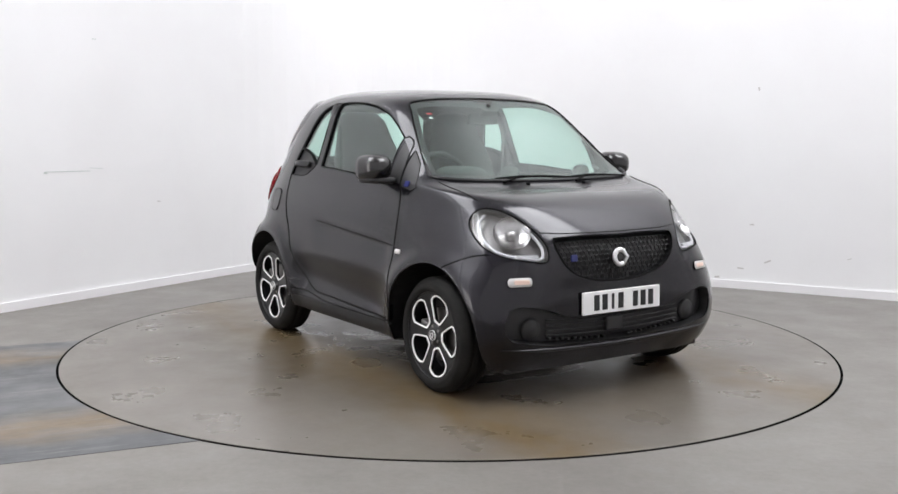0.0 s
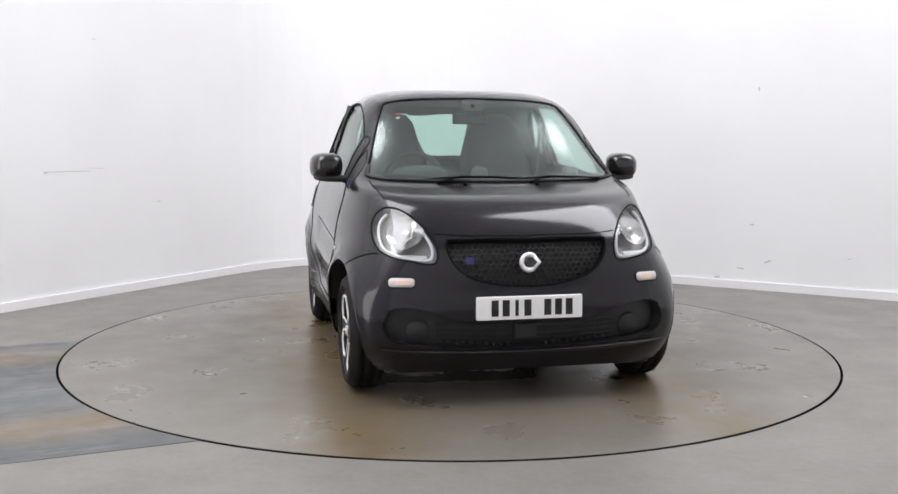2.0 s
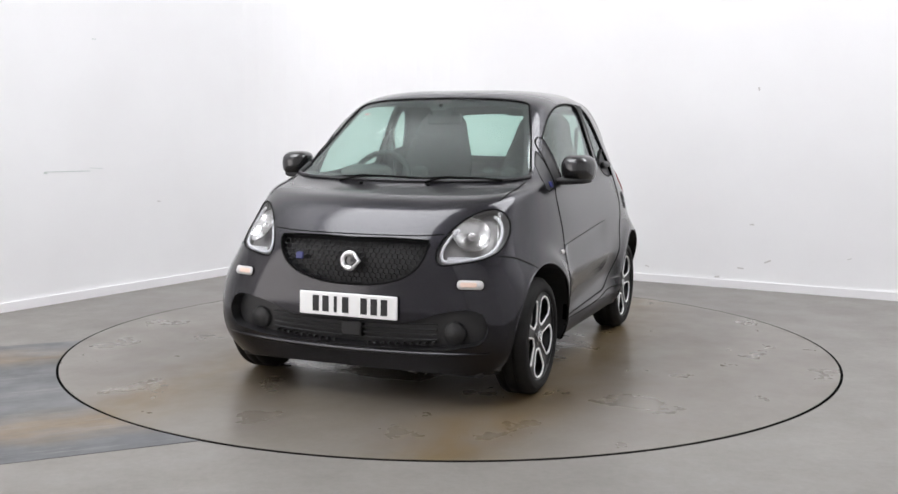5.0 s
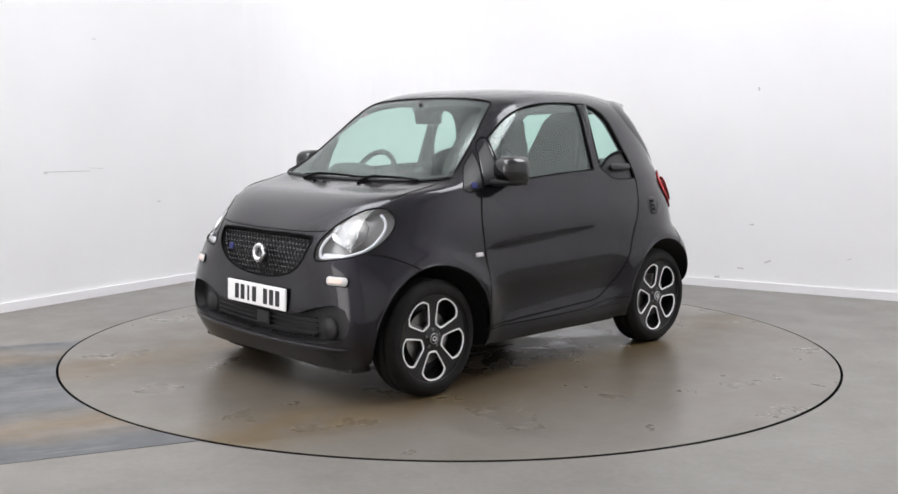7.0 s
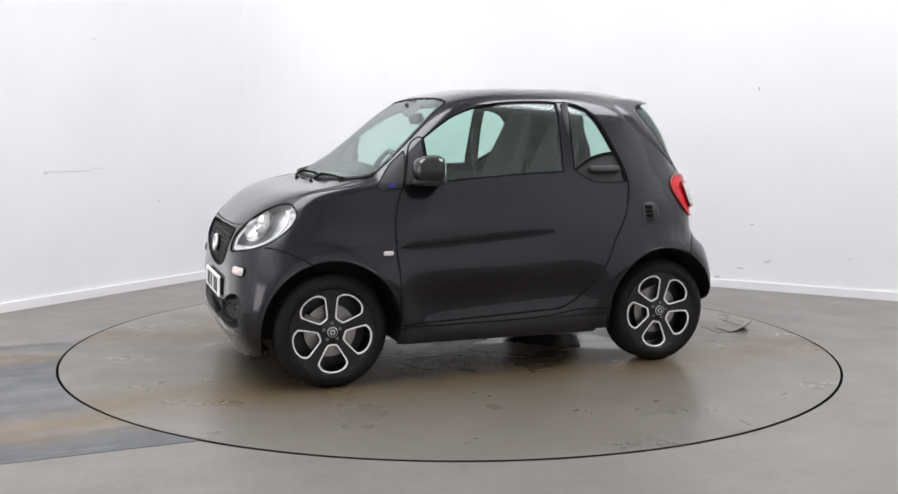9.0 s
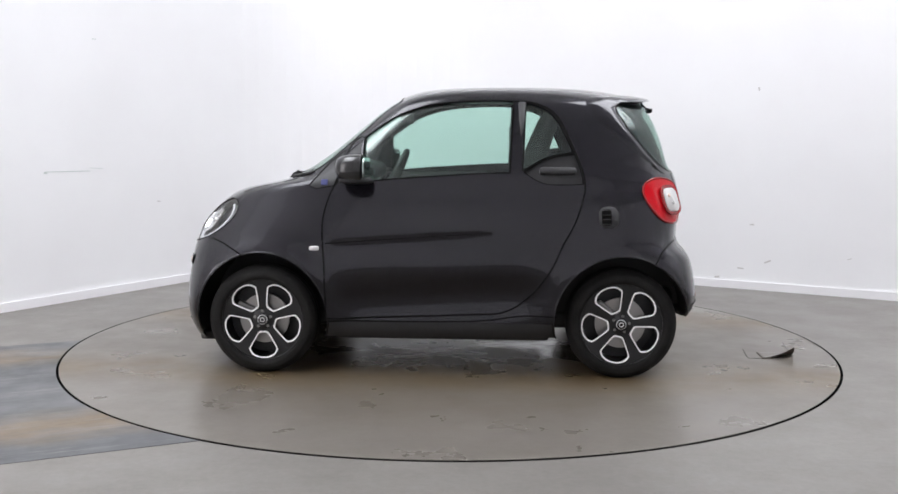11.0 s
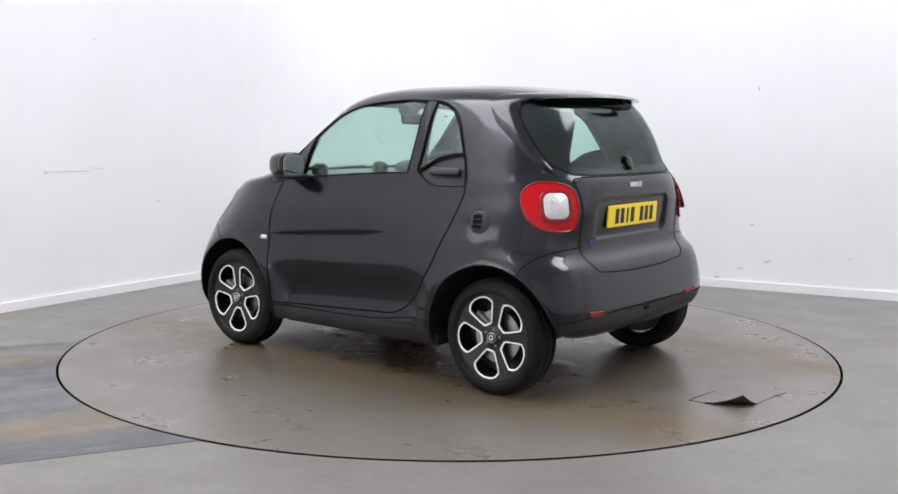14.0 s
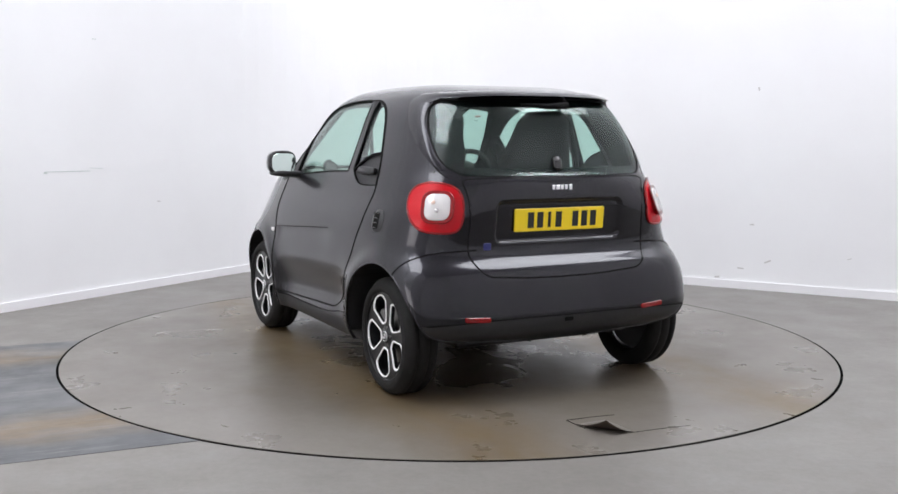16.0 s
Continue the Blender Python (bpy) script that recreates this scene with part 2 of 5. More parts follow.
def turntable():
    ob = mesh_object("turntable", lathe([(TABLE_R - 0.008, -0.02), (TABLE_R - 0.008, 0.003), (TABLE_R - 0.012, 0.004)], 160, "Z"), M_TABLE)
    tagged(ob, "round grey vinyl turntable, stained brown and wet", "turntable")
    gap = part("rim_gap", lathe([(TABLE_R - 0.0075, 0.0005), (TABLE_R - 0.0075, 0.0022), (TABLE_R + 0.0065, 0.0022), (TABLE_R + 0.0065, 0.0005)], 160, "Z", True), M_GAP, ob, "narrow black gap round the turntable")
    # a corner of the vinyl has come loose and curls up
    bm = bmesh.new()
    rows = []
    for layer in (0.0035, 0.0):
        for i in range(13):
            row = []
            for j in range(13):
                u, w = i / 12, j / 12
                k = max(0.0, u - w)
                lift = 0.062 * k ** 1.5
                row.append(bm.verts.new((-1.80 - 0.20 * u + 0.02 * k * k, 0.320 - 0.15 * w - 0.02 * k * k, 0.0045 + layer + lift)))
            rows.append(row)
    for o in (0, 13):
        for i in range(12):
            for j in range(12):
                q = (rows[o + i][j], rows[o + i][j + 1], rows[o + i + 1][j + 1], rows[o + i + 1][j])
                bm.faces.new(q if o else q[::-1])
    for i in range(12):
        for j in (0, 12):
            bm.faces.new((rows[i][j], rows[i + 1][j], rows[13 + i + 1][j], rows[13 + i][j]))
            bm.faces.new((rows[j][i], rows[j][i + 1], rows[13 + j][i + 1], rows[13 + j][i]))
    bmesh.ops.recalc_face_normals(bm, faces=bm.faces[:])
    flap = part("vinyl_flap", bm, M_TABLE, ob, "torn vinyl corner curling up, dark brown below", True)
    flap.data.materials.append(mat("dark_brown_backing", (0.035, 0.022, 0.014), 0.8))
    for p in flap.data.polygons:
        if p.normal.z < 0.3:
            p.material_index = 1
    cut = [((-1.72, 0.322), (-1.745, 0.08)), ((-1.72, 0.322), (-1.86, 0.322)), ((-2.00, 0.17), (-2.03, -0.12))]
    for (x0, y0), (x1, y1) in cut:
        part("vinyl_cut", tube([(x0, y0, 0.0042), ((x0 + x1) / 2 + 0.004, (y0 + y1) / 2, 0.0042), (x1, y1, 0.0042)], 0.0018, 5), M_GAP, ob)
    return ob


TABLE = turntable()

# ---------- the car's outer surface ----------
# Rings from sill to roof; each: middle x, front x, rear x, half width, height at front, side and rear, squareness in front and rear.
RINGS = []


def ring(xc, xf, xr, w, zf, zs, zr, nf, nr):
    RINGS.append((xc, xf, xr, w, zf, zs, zr, nf, nr))


ring(0.000, 1.350, -1.250, 0.800, 0.150, 0.205, 0.258, 7.000, 5.600)
ring(0.000, 1.392, -1.345, 0.838, 0.264, 0.288, 0.335, 8.000, 8.000)
ring(0.000, 1.400, -1.350, 0.850, 0.405, 0.450, 0.440, 8.000, 9.000)
ring(0.000, 1.392, -1.335, 0.850, 0.531, 0.566, 0.552, 7.000, 8.500)
ring(0.000, 1.388, -1.306, 0.831, 0.639, 0.660, 0.640, 5.800, 8.000)
ring(0.000, 1.375, -1.250, 0.823, 0.723, 0.764, 0.705, 4.700, 7.000)
ring(0.000, 1.341, -1.270, 0.802, 0.789, 0.865, 0.864, 4.300, 6.000)
ring(0.000, 1.258, -1.275, 0.774, 0.877, 0.947, 0.968, 4.600, 5.200)
ring(0.000, 1.110, -1.260, 0.757, 0.960, 1.010, 1.043, 5.200, 4.800)
ring(0.000, 0.862, -1.224, 0.740, 1.008, 1.064, 1.102, 5.300, 4.700)
ring(0.000, 0.594, -1.192, 0.685, 1.179, 1.215, 1.228, 5.200, 4.700)
ring(-0.100, 0.395, -1.130, 0.627, 1.350, 1.376, 1.385, 5.000, 3.900)
ring(-0.200, 0.266, -1.056, 0.570, 1.443, 1.453, 1.460, 4.900, 3.200)
ring(-0.300, 0.129, -0.941, 0.475, 1.500, 1.500, 1.488, 3.200, 2.700)
ring(-0.400, -0.100, -0.760, 0.280, 1.518, 1.518, 1.508, 3.000, 2.600)
ring(-0.400, -0.390, -0.410, 0.010, 1.524, 1.524, 1.524, 2.000, 2.000)
RING_A = np.array(RINGS)
NV = len(RINGS) - 1
# control rings of a smooth spline that runs close to the rings, ends included
_k = np.eye(NV + 1) * 4 + np.eye(NV + 1, k=1) + np.eye(NV + 1, k=-1)
_k[0, 1] = _k[-1, -2] = 0
_k[0, 0] = _k[-1, -1] = 6
RING_C = 0.35 * RING_A + 0.65 * np.linalg.solve(_k / 6, RING_A)
RING_C = np.vstack([2 * RING_C[0] - RING_C[1], RING_C, 2 * RING_C[-1] - RING_C[-2]])
WHEEL_X, WHEEL_Z, WHEEL_R = 0.9375, 0.284, 0.286
ARCH_Z, ARCH_R = 0.292, 0.352


def ring_at(v):
    v = np.clip(v, 0, NV - 1e-9)
    i = np.floor(v).astype(int)
    t = (v - i)[..., None]
    a, b, c, d = RING_C[i], RING_C[i + 1], RING_C[i + 2], RING_C[i + 3]
    return ((1 - t) ** 3 * a + (3 * t ** 3 - 6 * t ** 2 + 4) * b + (-3 * t ** 3 + 3 * t ** 2 + 3 * t + 1) * c + t ** 3 * d) / 6


def bell(x, width):
    return np.exp(-(x / width) ** 2)


def surf(th, v):
    """Points of the left half of the car's skin; th runs from the nose (0) by the side to the tail (pi), v from sill to roof."""
    th, v = np.asarray(th, float), np.asarray(v, float)
    q = ring_at(v)
    xc, xf, xr, w, zf, zs, zr, nf, nr = [q[..., k] for k in range(9)]
    c, s = np.cos(th), np.sin(th)
    a = np.where(c >= 0, xf - xc, xc - xr)
    n = np.where(c >= 0, nf, nr)
    w = np.maximum(w, 1e-4)
    r = ((np.abs(c) / np.maximum(a, 1e-4)) ** n + (np.abs(s) / w) ** n) ** (-1 / n)
    x, y = xc + r * c, r * s
    u = np.clip((x - xc) / np.maximum(a, 1e-4), -1, 1)
    f, g = np.maximum(u, 0) ** 3, np.maximum(-u, 0) ** 3
    z = zs + (zf - zs) * f + (zr - zs) * g
    # flared arches, hollow of the door, crease, bulge over the rear light
    side = np.clip((y / w - 0.55) / 0.35, 0, 1)
    side = side * side * (3 - 2 * side) * (z < 1.02)
    for wx in (WHEEL_X, -WHEEL_X):
        d = np.hypot(x - wx, z - ARCH_Z)
        y = y + side * 0.016 * bell(d - ARCH_R - 0.015, 0.055)
    span = 1 / (1 + np.exp(-(x + 0.50) / 0.05)) / (1 + np.exp((x - 0.52) / 0.05))
    y = y - side * span * 0.052 * bell(z - (0.400 - 0.05 * x), 0.135)
    # sharp crease along the door: the skin steps in below it and comes out again
    zc = 0.733 - 0.074 * x
    fade = 1 / (1 + np.exp(-(x + 0.24) / 0.05)) / (1 + np.exp((x - 0.56) / 0.02))
    step = 1 / (1 + np.exp(np.clip((z - zc) / 0.010, -60, 60)))
    y = y - side * fade * 0.013 * step * np.exp(-np.clip(zc - z, 0, 1) / 0.11)
    # hollow for the rear number plate
    e = np.maximum(np.abs(y) - 0.325, 0) ** 2 + np.maximum(np.abs(z - 0.848) - 0.062, 0) ** 2
    k = np.clip((0.047 - np.sqrt(e)) / 0.027, 0, 1)
    x = x + np.where(x < -1, 0.020 * k * k * (3 - 2 * k), 0)
    return np.stack([x, y, z], -1)


def normals(th, v, e=2e-3):
    lo, hi = np.maximum(v - e, 0), np.minimum(v + e, NV)
    a = surf(th + e, v) - surf(th - e, v)
    b = surf(th, hi) - surf(th, lo)
    n = np.cross(a, b)
    n /= np.maximum(np.linalg.norm(n, axis=-1, keepdims=True), 1e-9)
    return n


def curve(pts, closed=False, step=0.012, smooth=True):
    """A smooth line through plan points, evenly sampled."""
    p = np.array(pts, float)
    if not smooth:
        fine = []
        ring_ = np.vstack([p, p[:1]]) if closed else p
        for a, b in zip(ring_, ring_[1:]):
            k = max(1, int(np.linalg.norm(b - a) / step))
            fine += [a + (b - a) * i / k for i in range(k)]
        return np.array(fine if closed else fine + [ring_[-1]])
    n = len(p)
    idx = (lambda i: i % n) if closed else (lambda i: min(max(i, 0), n - 1))
    fine = []
    for i in range(n if closed else n - 1):
        a, b, c, d = p[idx(i - 1)], p[idx(i)], p[idx(i + 1)], p[idx(i + 2)]
        k = max(1, int(np.linalg.norm(c - b) / step))
        for j in range(k):
            t = j / k
            fine.append(0.5 * (2 * b + (c - a) * t + (2 * a - 5 * b + 4 * c - d) * t * t + (3 * b - a - 3 * c + d) * t ** 3))
    if not closed:
        fine.append(p[-1])
    return np.array(fine)


def inside(poly, x, y):
    hit = np.zeros(np.shape(x), bool)
    a = poly
    b = np.roll(poly, -1, axis=0)
    for (x0, y0), (x1, y1) in zip(a, b):
        if y0 == y1:
            continue
        hit ^= ((y0 > y) != (y1 > y)) & (x < (x1 - x0) * (y - y0) / (y1 - y0) + x0)
    return hit


GRID_T, GRID_V = np.meshgrid(np.linspace(0, math.pi, 260), np.linspace(0, NV - 0.3, 240))
GRID_P = surf(GRID_T, GRID_V)
VIEWS = {"side": ([0, 2], GRID_P[..., 1] > 0.30), "front": ([1, 2], GRID_T < 1.25), "rear": ([1, 2], GRID_T > 1.9), "top": ([0, 1], GRID_V > 5.5)}


def surf_q(th, v):
    """The skin with a fourth column: the way across it as seen from the rear quarter."""
    p = surf(th, v)
    return np.concatenate([p, (p[..., :1] + p[..., 1:2]) * 0.70711], -1)


GRID_P = surf_q(GRID_T, GRID_V)
VIEWS["quarter"] = ([3, 2], (GRID_T > 1.9) & (GRID_P[..., 1] > 0.3))


def to_skin(view, pts):
    """Where lines drawn in a side, front, rear or top view lie on the skin, as (th, v)."""
    axes, mask = VIEWS[view]
    cand = GRID_P[mask][:, axes]
    ct, cv = GRID_T[mask], GRID_V[mask]
    pts = np.asarray(pts, float)
    i = np.array([int(np.argmin((cand[:, 0] - q[0]) ** 2 + (cand[:, 1] - q[1]) ** 2)) for q in pts])
    t, v = ct[i].copy(), cv[i].copy()
    e = 1e-4
    for _ in range(6):
        p = surf_q(t, v)[:, axes]
        jt = (surf_q(t + e, v)[:, axes] - p) / e
        jv = (surf_q(t, v + e)[:, axes] - p) / e
        det = jt[:, 0] * jv[:, 1] - jt[:, 1] * jv[:, 0]
        det = np.where(np.abs(det) < 1e-4, 1e9, det)
        d = pts - p
        dt = (d[:, 0] * jv[:, 1] - d[:, 1] * jv[:, 0]) / det
        dv = (jt[:, 0] * d[:, 1] - jt[:, 1] * d[:, 0]) / det
        t = np.clip(t + np.clip(dt, -0.03, 0.03), 0, math.pi)
        v = np.clip(v + np.clip(dv, -0.06, 0.06), 0, NV)
    return np.stack([t, v], -1)


# outlines, drawn in metres in the view that shows them best
def arch_outline(wx):
    k = [(wx + ARCH_R * math.cos(a), ARCH_Z + ARCH_R * math.sin(a)) for a in np.linspace(-0.25, math.pi + 0.25, 60)]
    return np.array([(wx + ARCH_R * 0.97, 0.10)] + k + [(wx - ARCH_R * 0.97, 0.10)])


BELT = [(0.415, 1.012), (0.15, 1.034), (-0.15, 1.054), (-0.355, 1.063)]
WIN_TOP = [(-0.37, 1.432), (-0.29, 1.437), (-0.143, 1.434), (-0.023, 1.424), (0.098, 1.404), (0.219, 1.364), (0.32, 1.305), (0.412, 1.238)]
DOOR_REAR = [(-0.40, 0.376), (-0.488, 0.455), (-0.574, 0.579), (-0.63, 0.698), (-0.695, 0.822), (-0.734, 0.941), (-0.741, 1.0), (-0.73, 1.073), (-0.707, 1.135)]
DOOR_TOP = [(-0.662, 1.236), (-0.616, 1.33), (-0.565, 1.386), (-0.498, 1.418), (-0.43, 1.434)]
OUT = {
    "arch_f": ("side", arch_outline(WHEEL_X), True),
    "arch_r": ("side", arch_outline(-WHEEL_X), True),
    "door": ("side", np.vstack([curve([(0.592, 0.306), (0.60, 0.55), (0.612, 0.70), (0.612, 0.82), (0.585, 0.93), (0.555, 1.0)]), curve([(0.555, 1.0), (0.49, 1.19), (0.43, 1.245)]), curve(WIN_TOP[::-1]), curve(DOOR_TOP[::-1]), curve(DOOR_REAR[::-1]), curve([(-0.40, 0.376), (-0.31, 0.338), (-0.16, 0.328), (0.447, 0.302), (0.592, 0.306)])]), True),
    "glass": ("side", np.vstack([curve(BELT), curve([(-0.355, 1.063), (-0.37, 1.43)]), curve(WIN_TOP), curve([(0.412, 1.238), (0.415, 1.012)])]), True),
    "quarter": ("side", np.vstack([curve([(-0.418, 1.075), (-0.432, 1.428)]), curve([(-0.432, 1.428), (-0.498, 1.412), (-0.558, 1.38), (-0.606, 1.325), (-0.652, 1.236), (-0.685, 1.165)]), curve([(-0.685, 1.165), (-0.61, 1.157), (-0.53, 1.135), (-0.46, 1.095), (-0.418, 1.075)])]), True),
    "pod": ("side", np.vstack([curve([(-0.425, 1.068), (-0.46, 1.088), (-0.53, 1.128), (-0.61, 1.15), (-0.69, 1.158)]), curve([(-0.69, 1.158), (-0.72, 1.075), (-0.732, 1.006)]), curve([(-0.732, 1.006), (-0.64, 1.002), (-0.54, 1.006), (-0.48, 1.03), (-0.425, 1.068)])]), True),
    "sail": ("side", curve([(0.425, 1.225), (0.43, 1.015), (0.545, 1.004), (0.495, 1.165)], True, smooth=False), True),
    "triangle": ("side", curve([(0.548, 0.992), (0.655, 0.972), (0.695, 0.990), (0.60, 1.105), (0.515, 1.175)], True, smooth=False), True),
    "headlight": ("front", curve([(0.640, 0.908), (0.688, 0.865), (0.708, 0.795), (0.694, 0.727), (0.640, 0.692), (0.55, 0.674), (0.48, 0.664), (0.442, 0.674), (0.434, 0.730), (0.462, 0.796), (0.512, 0.858), (0.578, 0.903)], True), True),
    "grille": ("front", np.vstack([curve([(0, 0.772), (0.2, 0.776), (0.385, 0.772)]), curve([(0.385, 0.772), (0.394, 0.755), (0.380, 0.70), (0.345, 0.645), (0.28, 0.598), (0.18, 0.567), (0.09, 0.555), (0, 0.552)])]), False),
    "intake": ("front", np.vstack([curve([(0, 0.392), (0.27, 0.392), (0.34, 0.402), (0.47, 0.445), (0.60, 0.468), (0.665, 0.452)]), curve([(0.665, 0.452), (0.69, 0.38), (0.655, 0.312), (0.56, 0.288), (0.40, 0.268), (0, 0.258)])]), False),
    "screen": ("front", np.vstack([curve([(0, 1.018), (0.35, 1.022), (0.60, 1.032), (0.668, 1.046)]), curve([(0.668, 1.046), (0.625, 1.15), (0.568, 1.30), (0.515, 1.415)]), curve([(0.515, 1.415), (0.47, 1.437), (0.3, 1.455), (0, 1.463)])]), False),
    "rear_window": ("rear", np.vstack([curve([(0, 1.062), (0.30, 1.064), (0.50, 1.068)]), curve([(0.50, 1.068), (0.555, 1.10), (0.588, 1.17), (0.580, 1.29), (0.540, 1.388), (0.49, 1.424)]), curve([(0.49, 1.424), (0.3, 1.436), (0, 1.44)])]), False),
    "tail_light": ("quarter", curve([(-0.478, 1.0), (-0.42, 1.026), (-0.335, 1.033), (-0.268, 1.012), (-0.235, 0.965), (-0.242, 0.90), (-0.275, 0.845), (-0.33, 0.812), (-0.42, 0.803), (-0.480, 0.815), (-0.505, 0.87), (-0.503, 0.95)], True), True),
    "tailgate": ("rear", np.vstack([curve([(0, 1.055), (0.45, 1.055), (0.52, 1.035)]), curve([(0.52, 1.035), (0.505, 0.96), (0.50, 0.86), (0.505, 0.76), (0.50, 0.69), (0.47, 0.63), (0.42, 0.60)]), curve([(0.42, 0.60), (0.2, 0.585), (0, 0.582)])]), False),
    "hatch_side": ("side", curve([(-0.967, 1.462), (-0.928, 1.436), (-0.911, 1.395), (-0.936, 1.323), (-0.996, 1.221), (-1.056, 1.148), (-1.115, 1.09), (-1.165, 1.058)]), False),
    "bonnet_edge": ("top", curve([(0.772, 0.662), (0.90, 0.655), (1.03, 0.640), (1.065, 0.630)]), False),
    "bonnet_front": ("front", curve([(0, 0.787), (0.20, 0.789), (0.34, 0.792), (0.448, 0.800)]), False),
    "bumper_f": ("side", curve([(1.245, 0.705), (1.17, 0.690), (1.09, 0.655), (1.04, 0.628)]), False),
    "bumper_r": ("side", curve([(-1.10, 0.60), (-1.14, 0.665), (-1.20, 0.705), (-1.25, 0.72)]), False),
    "crease": ("side", curve([(0.60, 0.693), (0.3, 0.716), (0.0, 0.738), (-0.26, 0.756)]), False),
    "sill": ("side", curve([(0.62, 0.288), (0.2, 0.286), (-0.2, 0.296), (-0.42, 0.325), (-0.60, 0.33)]), False),
    "rear_cut": ("rear", curve([(0, 0.262), (0.45, 0.266), (0.60, 0.284), (0.70, 0.318), (0.78, 0.370), (0.86, 0.410)]), False),
    "valance": ("rear", curve([(0, 0.398), (0.3, 0.400), (0.6, 0.396), (0.80, 0.385)]), False),
}
for key, grow in (("niche_out", 0.047), ("niche_mid", 0.034), ("niche_in", 0.020)):
    arc = [(0.325 + grow * math.sin(a), 0.848 + 0.062 + grow * math.cos(a)) for a in np.linspace(0, math.pi / 2, 6)]
    arc += [(0.325 + grow * math.cos(a), 0.848 - 0.062 - grow * math.sin(a)) for a in np.linspace(0, math.pi / 2, 6)]
    OUT[key] = ("rear", curve([(0, 0.910 + grow)] + arc + [(0, 0.786 - grow)], False, 0.012, False), False)
SKIN = {}
for key, (view, pts, closed) in OUT.items():
    if key.startswith("arch"):
        pts = curve(pts[pts[:, 1] > 0.17], False, 0.012, False)
        OUT[key] = (view, pts, False)
    SKIN[key] = to_skin(view, pts)
    if not closed and view in ("front", "rear"):
        for i in (0, -1):
            if pts[i][0] == 0:
                SKIN[key][i][0] = 0.0 if view == "front" else math.pi
SU, SV = 1.1, 0.14


def skin_triangles():
    from mathutils import geometry
    coords, edges = [], []
    gt, gv = np.linspace(0, math.pi, 100), np.concatenate([np.linspace(0, 14.2, 92), [14.6, NV]])
    for v in gv:
        for t in gt:
            coords.append(Vector((t * SU, v * SV)))
    for key, (view, pts, closed) in OUT.items():
        start = len(coords)
        for t, v in SKIN[key]:
            coords.append(Vector((t * SU, v * SV)))
        n = len(SKIN[key])
        edges += [(start + i, start + i + 1) for i in range(n - 1)]
        if closed:
            edges.append((start + n - 1, start))
    vs, _, fs, *_ = geometry.delaunay_2d_cdt(coords, edges, [], 0, 1e-4)
    uv = np.array([(p[0] / SU, p[1] / SV) for p in vs])
    uv[:, 0] = np.clip(uv[:, 0], 0, math.pi)
    uv[:, 1] = np.clip(uv[:, 1], 0, NV)
    return uv, np.array([tuple(f) for f in fs if len(f) == 3])


UV, TRI = skin_triangles()
SP = surf(UV[:, 0], UV[:, 1])
SN = normals(UV[:, 0], UV[:, 1])
CEN = SP[TRI].mean(1)
CT = UV[TRI].mean(1)
_cut = np.cross(SP[TRI[:, 1]] - SP[TRI[:, 0]], SP[TRI[:, 2]] - SP[TRI[:, 0]])
_flip = (_cut * SN[TRI].mean(1)).sum(1) < 0
OUTWARD = 1.0 if (SN[np.argmax(SP[:, 1])][1] > 0) else -1.0
SN *= OUTWARD
_flip = (_cut * SN[TRI].mean(1)).sum(1) < 0
TRI[_flip] = TRI[_flip][:, ::-1]


